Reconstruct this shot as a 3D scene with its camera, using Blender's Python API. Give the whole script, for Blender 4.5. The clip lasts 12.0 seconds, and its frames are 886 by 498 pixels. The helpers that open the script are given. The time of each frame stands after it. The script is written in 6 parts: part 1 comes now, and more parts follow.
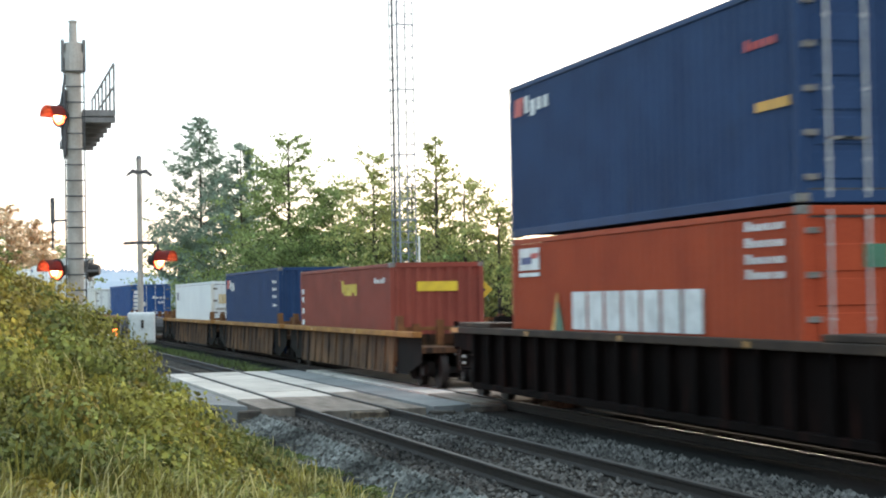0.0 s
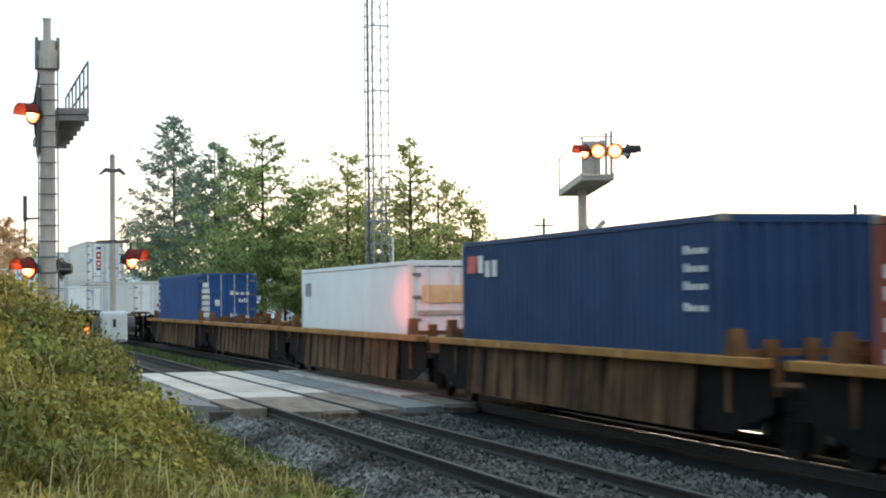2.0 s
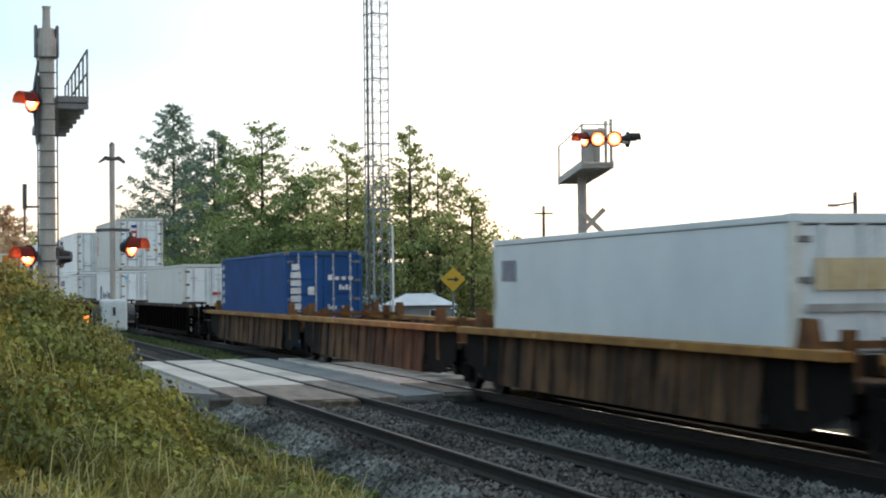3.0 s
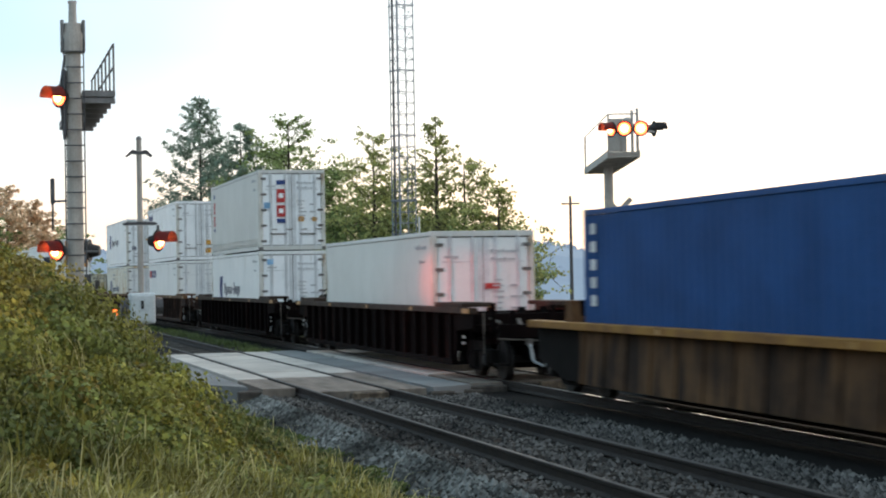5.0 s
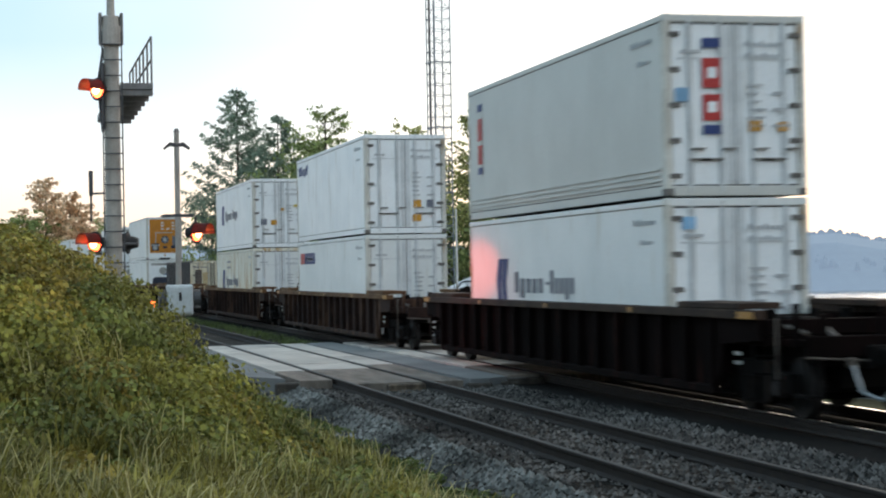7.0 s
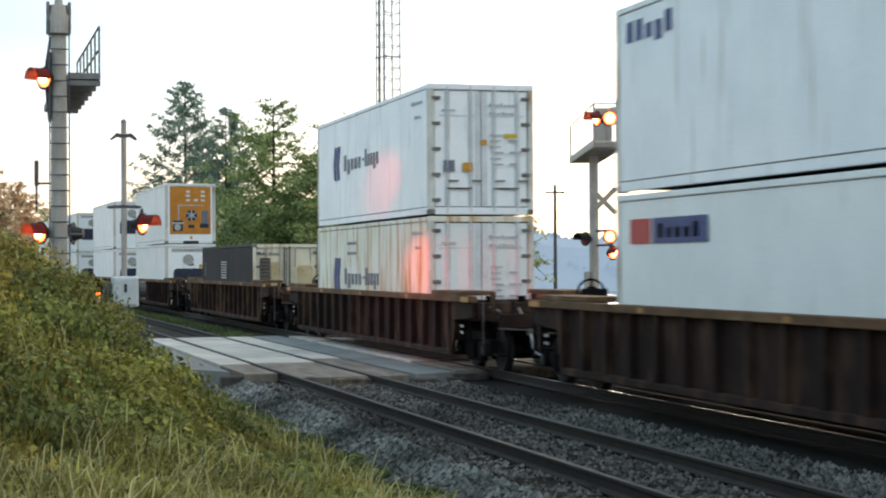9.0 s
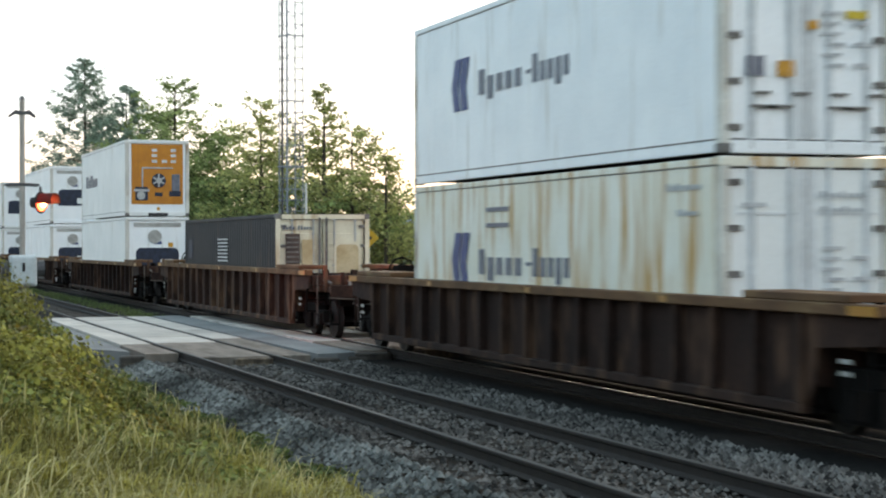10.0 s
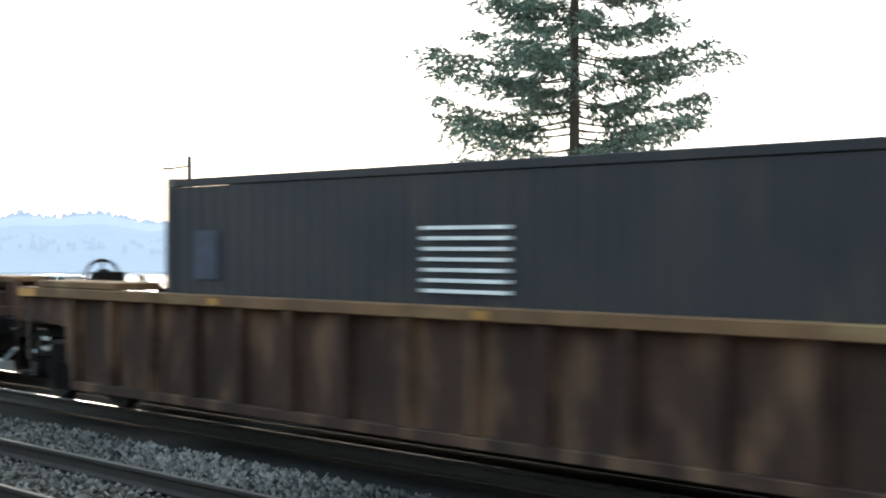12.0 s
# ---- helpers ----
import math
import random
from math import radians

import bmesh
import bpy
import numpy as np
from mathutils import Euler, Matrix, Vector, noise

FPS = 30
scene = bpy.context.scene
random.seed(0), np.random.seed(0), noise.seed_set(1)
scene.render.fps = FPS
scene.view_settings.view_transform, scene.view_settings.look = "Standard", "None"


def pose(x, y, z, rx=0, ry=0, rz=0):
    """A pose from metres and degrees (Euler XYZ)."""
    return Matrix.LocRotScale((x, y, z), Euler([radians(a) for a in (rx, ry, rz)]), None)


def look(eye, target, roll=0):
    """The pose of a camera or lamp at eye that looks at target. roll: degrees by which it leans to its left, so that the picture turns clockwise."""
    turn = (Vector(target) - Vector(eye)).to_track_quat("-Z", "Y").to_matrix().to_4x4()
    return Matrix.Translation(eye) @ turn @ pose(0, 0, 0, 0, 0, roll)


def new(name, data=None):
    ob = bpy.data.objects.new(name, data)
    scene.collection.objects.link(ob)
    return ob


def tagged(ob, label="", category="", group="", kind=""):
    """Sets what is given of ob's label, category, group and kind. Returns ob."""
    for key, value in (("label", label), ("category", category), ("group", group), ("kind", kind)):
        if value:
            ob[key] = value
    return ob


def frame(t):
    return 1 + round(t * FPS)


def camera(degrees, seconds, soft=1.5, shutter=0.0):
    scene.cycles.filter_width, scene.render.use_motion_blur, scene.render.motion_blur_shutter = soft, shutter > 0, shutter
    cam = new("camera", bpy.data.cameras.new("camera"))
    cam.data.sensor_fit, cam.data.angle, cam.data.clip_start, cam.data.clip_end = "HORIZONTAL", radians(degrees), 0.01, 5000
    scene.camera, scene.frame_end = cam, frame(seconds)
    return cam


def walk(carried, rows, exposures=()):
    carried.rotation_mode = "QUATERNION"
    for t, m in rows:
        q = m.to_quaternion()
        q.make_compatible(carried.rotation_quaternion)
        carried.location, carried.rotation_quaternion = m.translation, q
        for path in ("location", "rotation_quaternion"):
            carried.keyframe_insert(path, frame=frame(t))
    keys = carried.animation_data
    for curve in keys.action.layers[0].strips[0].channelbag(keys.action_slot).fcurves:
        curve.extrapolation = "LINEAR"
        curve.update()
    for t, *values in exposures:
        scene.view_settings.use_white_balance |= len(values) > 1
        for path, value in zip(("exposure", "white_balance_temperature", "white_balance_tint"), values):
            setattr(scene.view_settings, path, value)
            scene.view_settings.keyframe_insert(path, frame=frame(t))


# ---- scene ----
# ================= camera =================
EYE = Vector((0.0, 0.0, 2.113))
cam = camera(28.29, 12.0, soft=2.0, shutter=0.4)
AIM = [  # seconds, yaw to the left of +y, pitch, lean
    (0.0, 74.916, 1.576, -1.028), (0.5, 75.178, 1.471, -1.097), (1.0, 74.000, 1.490, -1.432),
    (1.5, 74.168, 1.535, -0.586), (2.0, 74.054, 1.614, -0.561), (2.5, 74.240, 1.444, -0.689),
    (3.0, 74.048, 1.224, -0.596), (3.2, 74.270, 1.140, -0.640), (4.8, 74.850, 0.945, -1.000), (5.0, 74.930, 0.946, -1.030), (5.5, 75.187, 0.834, -1.035),
    (6.0, 75.475, 0.959, -0.900), (6.5, 75.851, 0.864, -1.144), (7.0, 76.133, 0.707, -1.017),
    (7.5, 76.297, 0.176, -1.236), (7.7, 76.040, 0.170, -1.150), (9.3, 73.700, 0.600, -0.020), (9.5, 73.018, 0.540, 0.127), (10.0, 71.240, -0.136, -0.101),
    (10.5, 68.747, 0.118, 0.241), (11.0, 61.107, 0.152, 0.277), (11.5, 54.326, 0.139, 0.664),
    (12.0, 52.622, -0.130, 0.020)]


def aim(yaw, pitch, lean):
    y, p = radians(yaw), radians(pitch)
    way = Vector((-math.sin(y) * math.cos(p), math.cos(y) * math.cos(p), math.sin(p)))
    return look(EYE, EYE + way, lean)


walk(cam, [(t, aim(y, p, r)) for t, y, p, r in AIM], exposures=[(t, e, 6620 if 2.9 < t < 7.6 else 6850, 10) for t, e in ((0.0, 1.0), (0.5, 1.1), (1.0, 1.0), (1.5, 0.85), (2.0, 0.62), (2.5, 0.40), (3.0, 0.22), (5.5, 0.2), (7.5, 0.12), (9.5, 0.50), (10.5, 0.66), (11.0, 0.80), (11.5, 0.78), (12.0, 1.2))])

# ================= light =================
world = bpy.data.worlds.new("evening_sky")
scene.world = world
world.use_nodes = True
wn = world.node_tree.nodes
wl = world.node_tree.links
wn.clear()
w_out = wn.new("ShaderNodeOutputWorld")
w_sky = wn.new("ShaderNodeTexSky")
w_sky.sky_type = "NISHITA"
w_sky.sun_disc = False
w_sky.sun_elevation = radians(8)
w_sky.sun_rotation = radians(-66)
w_sky.air_density = 1.0
w_sky.dust_density = 1.0
w_sky.ozone_density = 1.0
w_bg = wn.new("ShaderNodeBackground")
w_bg.inputs["Strength"].default_value = 0.010
w_haze = wn.new("ShaderNodeBackground")
w_cloud = wn.new("ShaderNodeTexNoise")
w_cloud.inputs["Scale"].default_value = 2.2
w_cloud.inputs["Detail"].default_value = 5.0
w_coord = wn.new("ShaderNodeTexCoord")
w_split = wn.new("ShaderNodeSeparateXYZ")
w_rise = wn.new("ShaderNodeMapRange")
w_rise.inputs["From Min"].default_value = 0.03
w_rise.inputs["From Max"].default_value = 0.13
w_gap = wn.new("ShaderNodeMapRange")
w_gap.inputs["From Min"].default_value = 0.62
w_gap.inputs["From Max"].default_value = 0.40
w_gap.inputs["To Min"].default_value = 0.7
w_away = wn.new("ShaderNodeMapRange")
w_away.inputs["From Min"].default_value = 0.40
w_away.inputs["From Max"].default_value = 0.08
w_both = wn.new("ShaderNodeMath")
w_both.operation = "MULTIPLY"
w_clear = wn.new("ShaderNodeMath")
w_clear.operation = "MULTIPLY"
w_mix = wn.new("ShaderNodeMix")
w_mix.data_type = "RGBA"
w_mix.inputs["A"].default_value = (1.0, 1.02, 1.04, 1)
w_mix.inputs["B"].default_value = (0.40, 0.67, 0.88, 1)
wl.new(w_coord.outputs["Generated"], w_split.inputs["Vector"])
wl.new(w_split.outputs["Z"], w_rise.inputs["Value"])
wl.new(w_cloud.outputs["Fac"], w_gap.inputs["Value"])
wl.new(w_rise.outputs["Result"], w_clear.inputs[0])
wl.new(w_gap.outputs["Result"], w_clear.inputs[1])
wl.new(w_split.outputs["Y"], w_away.inputs["Value"])
wl.new(w_clear.outputs["Value"], w_both.inputs[0])
wl.new(w_away.outputs["Result"], w_both.inputs[1])
wl.new(w_both.outputs["Value"], w_mix.inputs["Factor"])
# warm band of sunset low over the horizon, strongest behind the trees
w_low = wn.new("ShaderNodeMapRange")
w_low.interpolation_type = "SMOOTHSTEP"
w_low.inputs["From Min"].default_value = 0.088
w_low.inputs["From Max"].default_value = 0.03
w_west = wn.new("ShaderNodeMapRange")
w_west.inputs["From Min"].default_value = 0.62
w_west.inputs["From Max"].default_value = 0.22
w_west.inputs["To Min"].default_value = 0.25
w_glow = wn.new("ShaderNodeMath")
w_glow.operation = "MULTIPLY"
w_warm = wn.new("ShaderNodeMix")
w_warm.data_type = "RGBA"
w_warm.inputs["B"].default_value = (1.0, 0.88, 0.77, 1)
wl.new(w_split.outputs["Z"], w_low.inputs["Value"])
wl.new(w_split.outputs["Y"], w_west.inputs["Value"])
wl.new(w_low.outputs["Result"], w_glow.inputs[0])
wl.new(w_west.outputs["Result"], w_glow.inputs[1])
wl.new(w_glow.outputs["Value"], w_warm.inputs["Factor"])
wl.new(w_mix.outputs["Result"], w_warm.inputs["A"])
wl.new(w_warm.outputs["Result"], w_haze.inputs["Color"])
w_haze.inputs["Strength"].default_value = 1.05
w_add = wn.new("ShaderNodeAddShader")
wl.new(w_sky.outputs["Color"], w_bg.inputs["Color"])
wl.new(w_bg.outputs[0], w_add.inputs[0])
wl.new(w_haze.outputs[0], w_add.inputs[1])
wl.new(w_add.outputs[0], w_out.inputs["Surface"])

sun_data = bpy.data.lights.new("sun", "SUN")
sun_data.energy = 0.5
sun_data.angle = radians(12)
sun_data.color = (1.0, 0.86, 0.7)
sun = new("sun", sun_data)
sun.matrix_world = look((-76, 34, 11), (0, 0, 0))


def beam(place, target, watts, wide, tall):
    """The red beam of a crossing lamp, spread sideways by its lens, that falls on the train."""
    lamp = bpy.data.lights.new("crossing_lamp_beam", "SPOT")
    lamp.energy = watts
    lamp.color = (1.0, 0.10, 0.05)
    lamp.spot_size = radians(wide)
    lamp.spot_blend = 0.8
    lamp.shadow_soft_size = 0.08
    new("crossing_lamp_beam", lamp).matrix_basis = look(place, target) @ Matrix.Diagonal((1, tall / wide, 1, 1))


beam((-35.4, 2.75, 5.6), (-41.6, 10.1, 4.12), 1500, 22, 11)
beam((-36.2, 4.08, 2.98), (-37.7, 10.1, 2.1), 1100, 40, 15)
beam((-36.2, 4.10, 2.92), (-38.6, 10.1, 1.3), 260, 84, 34)

# ================= materials =================
def mat(name, c1, c2=None, rough=0.7, metal=0.0, scale=3.0, fine=40.0, bump=0.15, stretch=(1, 1, 1), stain=None, stain_at=0.62,
        stain_stretch=(2.5, 2.5, 0.3), glow=None, glow_power=0.0, spec=0.4, vary=0.0, island=False, fine_mix=0.3):
    m = bpy.data.materials.new(name)
    m.use_nodes = True
    n, l = m.node_tree.nodes, m.node_tree.links
    b = n["Principled BSDF"]
    b.inputs["Roughness"].default_value = rough
    b.inputs["Metallic"].default_value = metal
    b.inputs["Specular IOR Level"].default_value = spec
    co = n.new("ShaderNodeTexCoord")
    mp = n.new("ShaderNodeMapping")
    mp.inputs["Scale"].default_value = stretch
    l.new(co.outputs["Object"], mp.inputs["Vector"])

    def tex(vec, s, detail=4.0):
        t = n.new("ShaderNodeTexNoise")
        t.inputs["Scale"].default_value = s
        t.inputs["Detail"].default_value = detail
        l.new(vec, t.inputs["Vector"])
        return t

    def ramp(fac, a, z):
        r = n.new("ShaderNodeMapRange")
        r.inputs["From Min"].default_value = a
        r.inputs["From Max"].default_value = z
        l.new(fac, r.inputs["Value"])
        return r.outputs["Result"]

    def mix(fac, a, c, kind="MIX"):
        x = n.new("ShaderNodeMix")
        x.data_type = "RGBA"
        x.blend_type = kind
        if isinstance(fac, float):
            x.inputs["Factor"].default_value = fac
        else:
            l.new(fac, x.inputs["Factor"])
        for sock, val in ((x.inputs["A"], a), (x.inputs["B"], c)):
            if isinstance(val, tuple):
                sock.default_value = (*val, 1)
            else:
                l.new(val, sock)
        return x.outputs["Result"]

    c2 = c2 or tuple(v * 0.7 for v in c1)
    big = tex(mp.outputs["Vector"], scale)
    small = tex(mp.outputs["Vector"], fine, 3.0)
    col = mix(ramp(big.outputs["Fac"], 0.35, 0.65), c1, c2)
    dark = mix(ramp(small.outputs["Fac"], 0.4, 0.7), (1, 1, 1), (0.55, 0.55, 0.55))
    col = mix(fine_mix, col, dark, "MULTIPLY")
    if stain:
        ms = n.new("ShaderNodeMapping")
        ms.inputs["Scale"].default_value = stain_stretch
        l.new(co.outputs["Object"], ms.inputs["Vector"])
        ts = tex(ms.outputs["Vector"], 1.3, 6.0)
        col = mix(ramp(ts.outputs["Fac"], stain_at, stain_at + 0.16), col, stain)
    if vary:
        if island:
            gi = n.new("ShaderNodeNewGeometry")
            src = gi.outputs["Random Per Island"]
        else:
            gi = n.new("ShaderNodeObjectInfo")
            src = gi.outputs["Random"]
        hs = n.new("ShaderNodeHueSaturation")
        r = n.new("ShaderNodeMapRange")
        r.inputs["To Min"].default_value = 1 - vary
        r.inputs["To Max"].default_value = 1 + vary
        l.new(src, r.inputs["Value"])
        l.new(r.outputs["Result"], hs.inputs["Value"])
        l.new(col, hs.inputs["Color"])
        col = hs.outputs["Color"]
    l.new(col, b.inputs["Base Color"])
    if bump:
        bp = n.new("ShaderNodeBump")
        bp.inputs["Strength"].default_value = bump
        bp.inputs["Distance"].default_value = 0.02
        l.new(small.outputs["Fac"], bp.inputs["Height"])
        l.new(bp.outputs["Normal"], b.inputs["Normal"])
    if glow:
        b.inputs["Emission Color"].default_value = (*glow, 1)
        b.inputs["Emission Strength"].default_value = glow_power
    return m


RUST = (0.10, 0.045, 0.025)
M = {}
M["reefer_white"] = mat("reefer_white", (0.78, 0.79, 0.78), (0.70, 0.72, 0.71), 0.45, scale=0.7, fine=25, bump=0.03, stain=(0.54, 0.49, 0.40), stain_at=0.60, stain_stretch=(3.2, 3.2, 0.4), fine_mix=0.14)
M["reefer_cool"] = mat("reefer_cool", (0.85, 0.87, 0.88), (0.77, 0.80, 0.82), 0.42, scale=0.9, fine=25, bump=0.03, stain=(0.56, 0.54, 0.50), stain_at=0.60, stain_stretch=(3.5, 3.5, 0.35), fine_mix=0.14)
M["reefer_grey"] = mat("reefer_grey", (0.60, 0.60, 0.57), (0.54, 0.54, 0.51), 0.5, scale=0.6, fine=25, bump=0.03, stain=(0.36, 0.34, 0.30), stain_at=0.68, fine_mix=0.14)
M["reefer_rusty"] = mat("reefer_rusty", (0.78, 0.76, 0.68), (0.70, 0.66, 0.54), 0.55, scale=0.8, fine=25, bump=0.05, stain=(0.46, 0.27, 0.09), stain_at=0.49, fine_mix=0.2)
M["cream"] = mat("cream", (0.74, 0.69, 0.54), (0.64, 0.575, 0.42), 0.6, scale=1.2, fine=25, bump=0.06, stain=(0.36, 0.22, 0.09), stain_at=0.53, fine_mix=0.25)
M["tan_panel"] = mat("tan_panel", (0.56, 0.46, 0.28), (0.42, 0.31, 0.16), 0.7, scale=2.0, fine=20, bump=0.1, stain=RUST, stain_at=0.6)
M["rail_grey"] = mat("rail_grey", (0.40, 0.40, 0.38), (0.28, 0.27, 0.25), 0.5, scale=3, fine=30, bump=0.05)
M["post_worn"] = mat("post_worn", (0.66, 0.65, 0.60), (0.52, 0.50, 0.45), 0.55, scale=2.0, fine=20, bump=0.05, stain=(0.30, 0.20, 0.11), stain_at=0.55, stain_stretch=(3, 3, 0.8))
M["grille_brown"] = mat("grille_brown", (0.085, 0.055, 0.045), (0.05, 0.035, 0.03), 0.7, scale=4, bump=0.1)
M["channel_grey"] = mat("channel_grey", (0.68, 0.70, 0.71), (0.55, 0.57, 0.58), 0.5, scale=2.0, fine=20, bump=0.05, stain=(0.25, 0.22, 0.18), stain_at=0.6)
M["gasket"] = mat("gasket", (0.05, 0.05, 0.05), (0.03, 0.03, 0.03), 0.7, bump=0)
M["galv"] = mat("galv", (0.42, 0.44, 0.45), (0.34, 0.36, 0.37), 0.4, 0.6, scale=6, fine=60, bump=0.05)
M["casting"] = mat("casting", (0.20, 0.19, 0.18), (0.10, 0.09, 0.08), 0.6, scale=8, bump=0.1)
M["navy"] = mat("navy", (0.019, 0.050, 0.125), (0.013, 0.036, 0.095), 0.6, spec=0.15, scale=0.8, fine=25, bump=0.04, stain=(0.02, 0.03, 0.05), stain_at=0.64)
M["blue"] = mat("blue", (0.020, 0.080, 0.235), (0.014, 0.058, 0.175), 0.6, spec=0.15, scale=0.8, fine=25, bump=0.04, stain=(0.03, 0.04, 0.07), stain_at=0.68)
M["orange_red"] = mat("orange_red", (0.37, 0.060, 0.022), (0.30, 0.045, 0.018), 0.6, spec=0.15, scale=0.8, fine=25, bump=0.05, stain=(0.20, 0.05, 0.025), stain_at=0.64)
M["maroon"] = mat("maroon", (0.235, 0.060, 0.043), (0.18, 0.046, 0.034), 0.65, spec=0.15, scale=0.8, fine=25, bump=0.05, stain=(0.12, 0.05, 0.04), stain_at=0.62)
M["black_paint"] = mat("black_paint", (0.017, 0.018, 0.023), (0.030, 0.028, 0.028), 0.6, spec=0.2, scale=0.7, fine=30, bump=0.05, stain=(0.075, 0.05, 0.035), stain_at=0.6)
M["grey_white"] = mat("grey_white", (0.60, 0.63, 0.64), (0.52, 0.55, 0.57), 0.5, scale=0.6, fine=25, bump=0.03, fine_mix=0.10)
M["decal_white"] = mat("decal_white", (0.68, 0.68, 0.68), (0.5, 0.5, 0.5), 0.5, scale=3, fine=14, bump=0, stain=(0.34, 0.20, 0.16), stain_at=0.62)
M["decal_yellow"] = mat("decal_yellow", (0.62, 0.46, 0.03), (0.5, 0.36, 0.03), 0.5, scale=4, bump=0)
M["decal_red"] = mat("decal_red", (0.48, 0.035, 0.03), (0.4, 0.03, 0.03), 0.5, scale=4, bump=0)
M["decal_blue"] = mat("decal_blue", (0.02, 0.05, 0.19), (0.015, 0.04, 0.15), 0.5, scale=4, bump=0)
M["decal_sky"] = mat("decal_sky", (0.25, 0.48, 0.72), None, 0.5, bump=0)
M["decal_grey"] = mat("decal_grey", (0.11, 0.12, 0.155), (0.17, 0.18, 0.22), 0.5, scale=6, bump=0)
M["faded_grey"] = mat("faded_grey", (0.36, 0.38, 0.40), (0.5, 0.51, 0.52), 0.5, scale=6, bump=0)
M["decal_amber"] = mat("decal_amber", (0.62, 0.30, 0.03), None, 0.5, bump=0)
M["decal_green"] = mat("decal_green", (0.04, 0.16, 0.10), None, 0.5, bump=0)
M["unit_orange"] = mat("unit_orange", (0.56, 0.22, 0.018), (0.46, 0.17, 0.015), 0.55, scale=3, bump=0.05, stain=(0.25, 0.10, 0.02))
M["unit_dark"] = mat("unit_dark", (0.02, 0.03, 0.06), (0.012, 0.016, 0.03), 0.6, scale=5, bump=0.05)
M["car_black"] = mat("car_black", (0.008, 0.0048, 0.0044), (0.0045, 0.003, 0.0028), 0.85, spec=0.03, scale=0.9, fine=14, bump=0.25, stain=(0.032, 0.012, 0.009), stain_at=0.58, stain_stretch=(3, 3, 0.4))
M["car_mid"] = mat("car_mid", (0.038, 0.020, 0.015), (0.021, 0.012, 0.010), 0.85, spec=0.15, scale=0.9, fine=14, bump=0.25, stain=(0.085, 0.046, 0.029), stain_at=0.52, stain_stretch=(2.2, 2, 0.7), fine_mix=0.6)
M["car_brown"] = mat("car_brown", (0.056, 0.029, 0.021), (0.032, 0.018, 0.014), 0.85, spec=0.15, scale=0.9, fine=14, bump=0.25, stain=(0.125, 0.068, 0.042), stain_at=0.5, stain_stretch=(2.2, 2, 0.7), fine_mix=0.6)
M["car_tan"] = mat("car_tan", (0.155, 0.080, 0.038), (0.060, 0.032, 0.018), 0.85, spec=0.15, scale=0.9, fine=14, bump=0.25, stain=(0.018, 0.012, 0.010), stain_at=0.47, stain_stretch=(3.2, 3, 0.45))
M["sill_brown"] = mat("sill_brown", (0.16, 0.085, 0.042), (0.095, 0.05, 0.027), 0.8, spec=0.2, scale=1.5, fine=14, bump=0.2, stain=(0.22, 0.14, 0.07), stain_at=0.55, stain_stretch=(0.6, 2, 2))
M["sill_dark"] = mat("sill_dark", (0.055, 0.034, 0.024), (0.03, 0.019, 0.014), 0.8, spec=0.2, scale=1.5, fine=14, bump=0.2, stain=(0.10, 0.06, 0.035), stain_at=0.58, stain_stretch=(0.6, 2, 2))
M["sill_yellow"] = mat("sill_yellow", (0.34, 0.165, 0.038), (0.21, 0.095, 0.03), 0.75, spec=0.2, scale=1.5, fine=14, bump=0.2, stain=(0.12, 0.06, 0.03), stain_at=0.6, stain_stretch=(0.6, 2, 2))
M["rust_guide"] = mat("rust_guide", (0.16, 0.075, 0.03), (0.09, 0.04, 0.02), 0.85, scale=3, fine=14, bump=0.2, spec=0.15)
M["under"] = mat("under", (0.009, 0.007, 0.0065), (0.005, 0.0045, 0.004), 0.9, spec=0.1, scale=3, bump=0.25, stain=(0.028, 0.017, 0.012))
M["mid_steel"] = mat("mid_steel", (0.12, 0.10, 0.085), (0.07, 0.055, 0.045), 0.6, 0.2, scale=4, bump=0.1)
M["wheel_steel"] = mat("wheel_steel", (0.014, 0.011, 0.010), (0.009, 0.007, 0.0065), 0.7, 0.1, scale=5, bump=0.1)
M["reflector"] = mat("reflector", (0.42, 0.19, 0.025), None, 0.4, bump=0)
M["rail_side"] = mat("rail_side", (0.022, 0.014, 0.010), (0.014, 0.009, 0.007), 0.85, scale=6, bump=0.2)
M["rail_head"] = mat("rail_head", (0.38, 0.36, 0.34), (0.26, 0.22, 0.19), 0.28, 0.9, scale=4, stretch=(0.1, 8, 1), bump=0.02)
M["rail_rusty"] = mat("rail_rusty", (0.065, 0.055, 0.047), (0.035, 0.029, 0.025), 0.62, 0.1, scale=4, stretch=(0.1, 8, 1), bump=0.02, spec=0.3)
M["tie"] = mat("tie", (0.050, 0.040, 0.032), (0.032, 0.026, 0.021), 0.9, scale=5, fine=30, bump=0.4, stretch=(3, 0.6, 1), vary=0.3)
# dark base colour stands for shadow gaps between the loose stones
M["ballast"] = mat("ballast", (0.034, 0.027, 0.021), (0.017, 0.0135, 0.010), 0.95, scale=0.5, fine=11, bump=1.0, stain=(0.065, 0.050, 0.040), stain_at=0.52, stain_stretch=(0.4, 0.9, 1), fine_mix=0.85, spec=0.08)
# nearly black: oil, plus the shade under the train put into the colour
M["ballast_oily_shade"] = mat("ballast_oily_shade", (0.015, 0.013, 0.012), (0.008, 0.007, 0.0065), 0.95, scale=0.5, fine=11, bump=1.0, stain=(0.010, 0.009, 0.008), stain_at=0.5, stain_stretch=(0.4, 0.9, 1), fine_mix=0.85, spec=0.08)
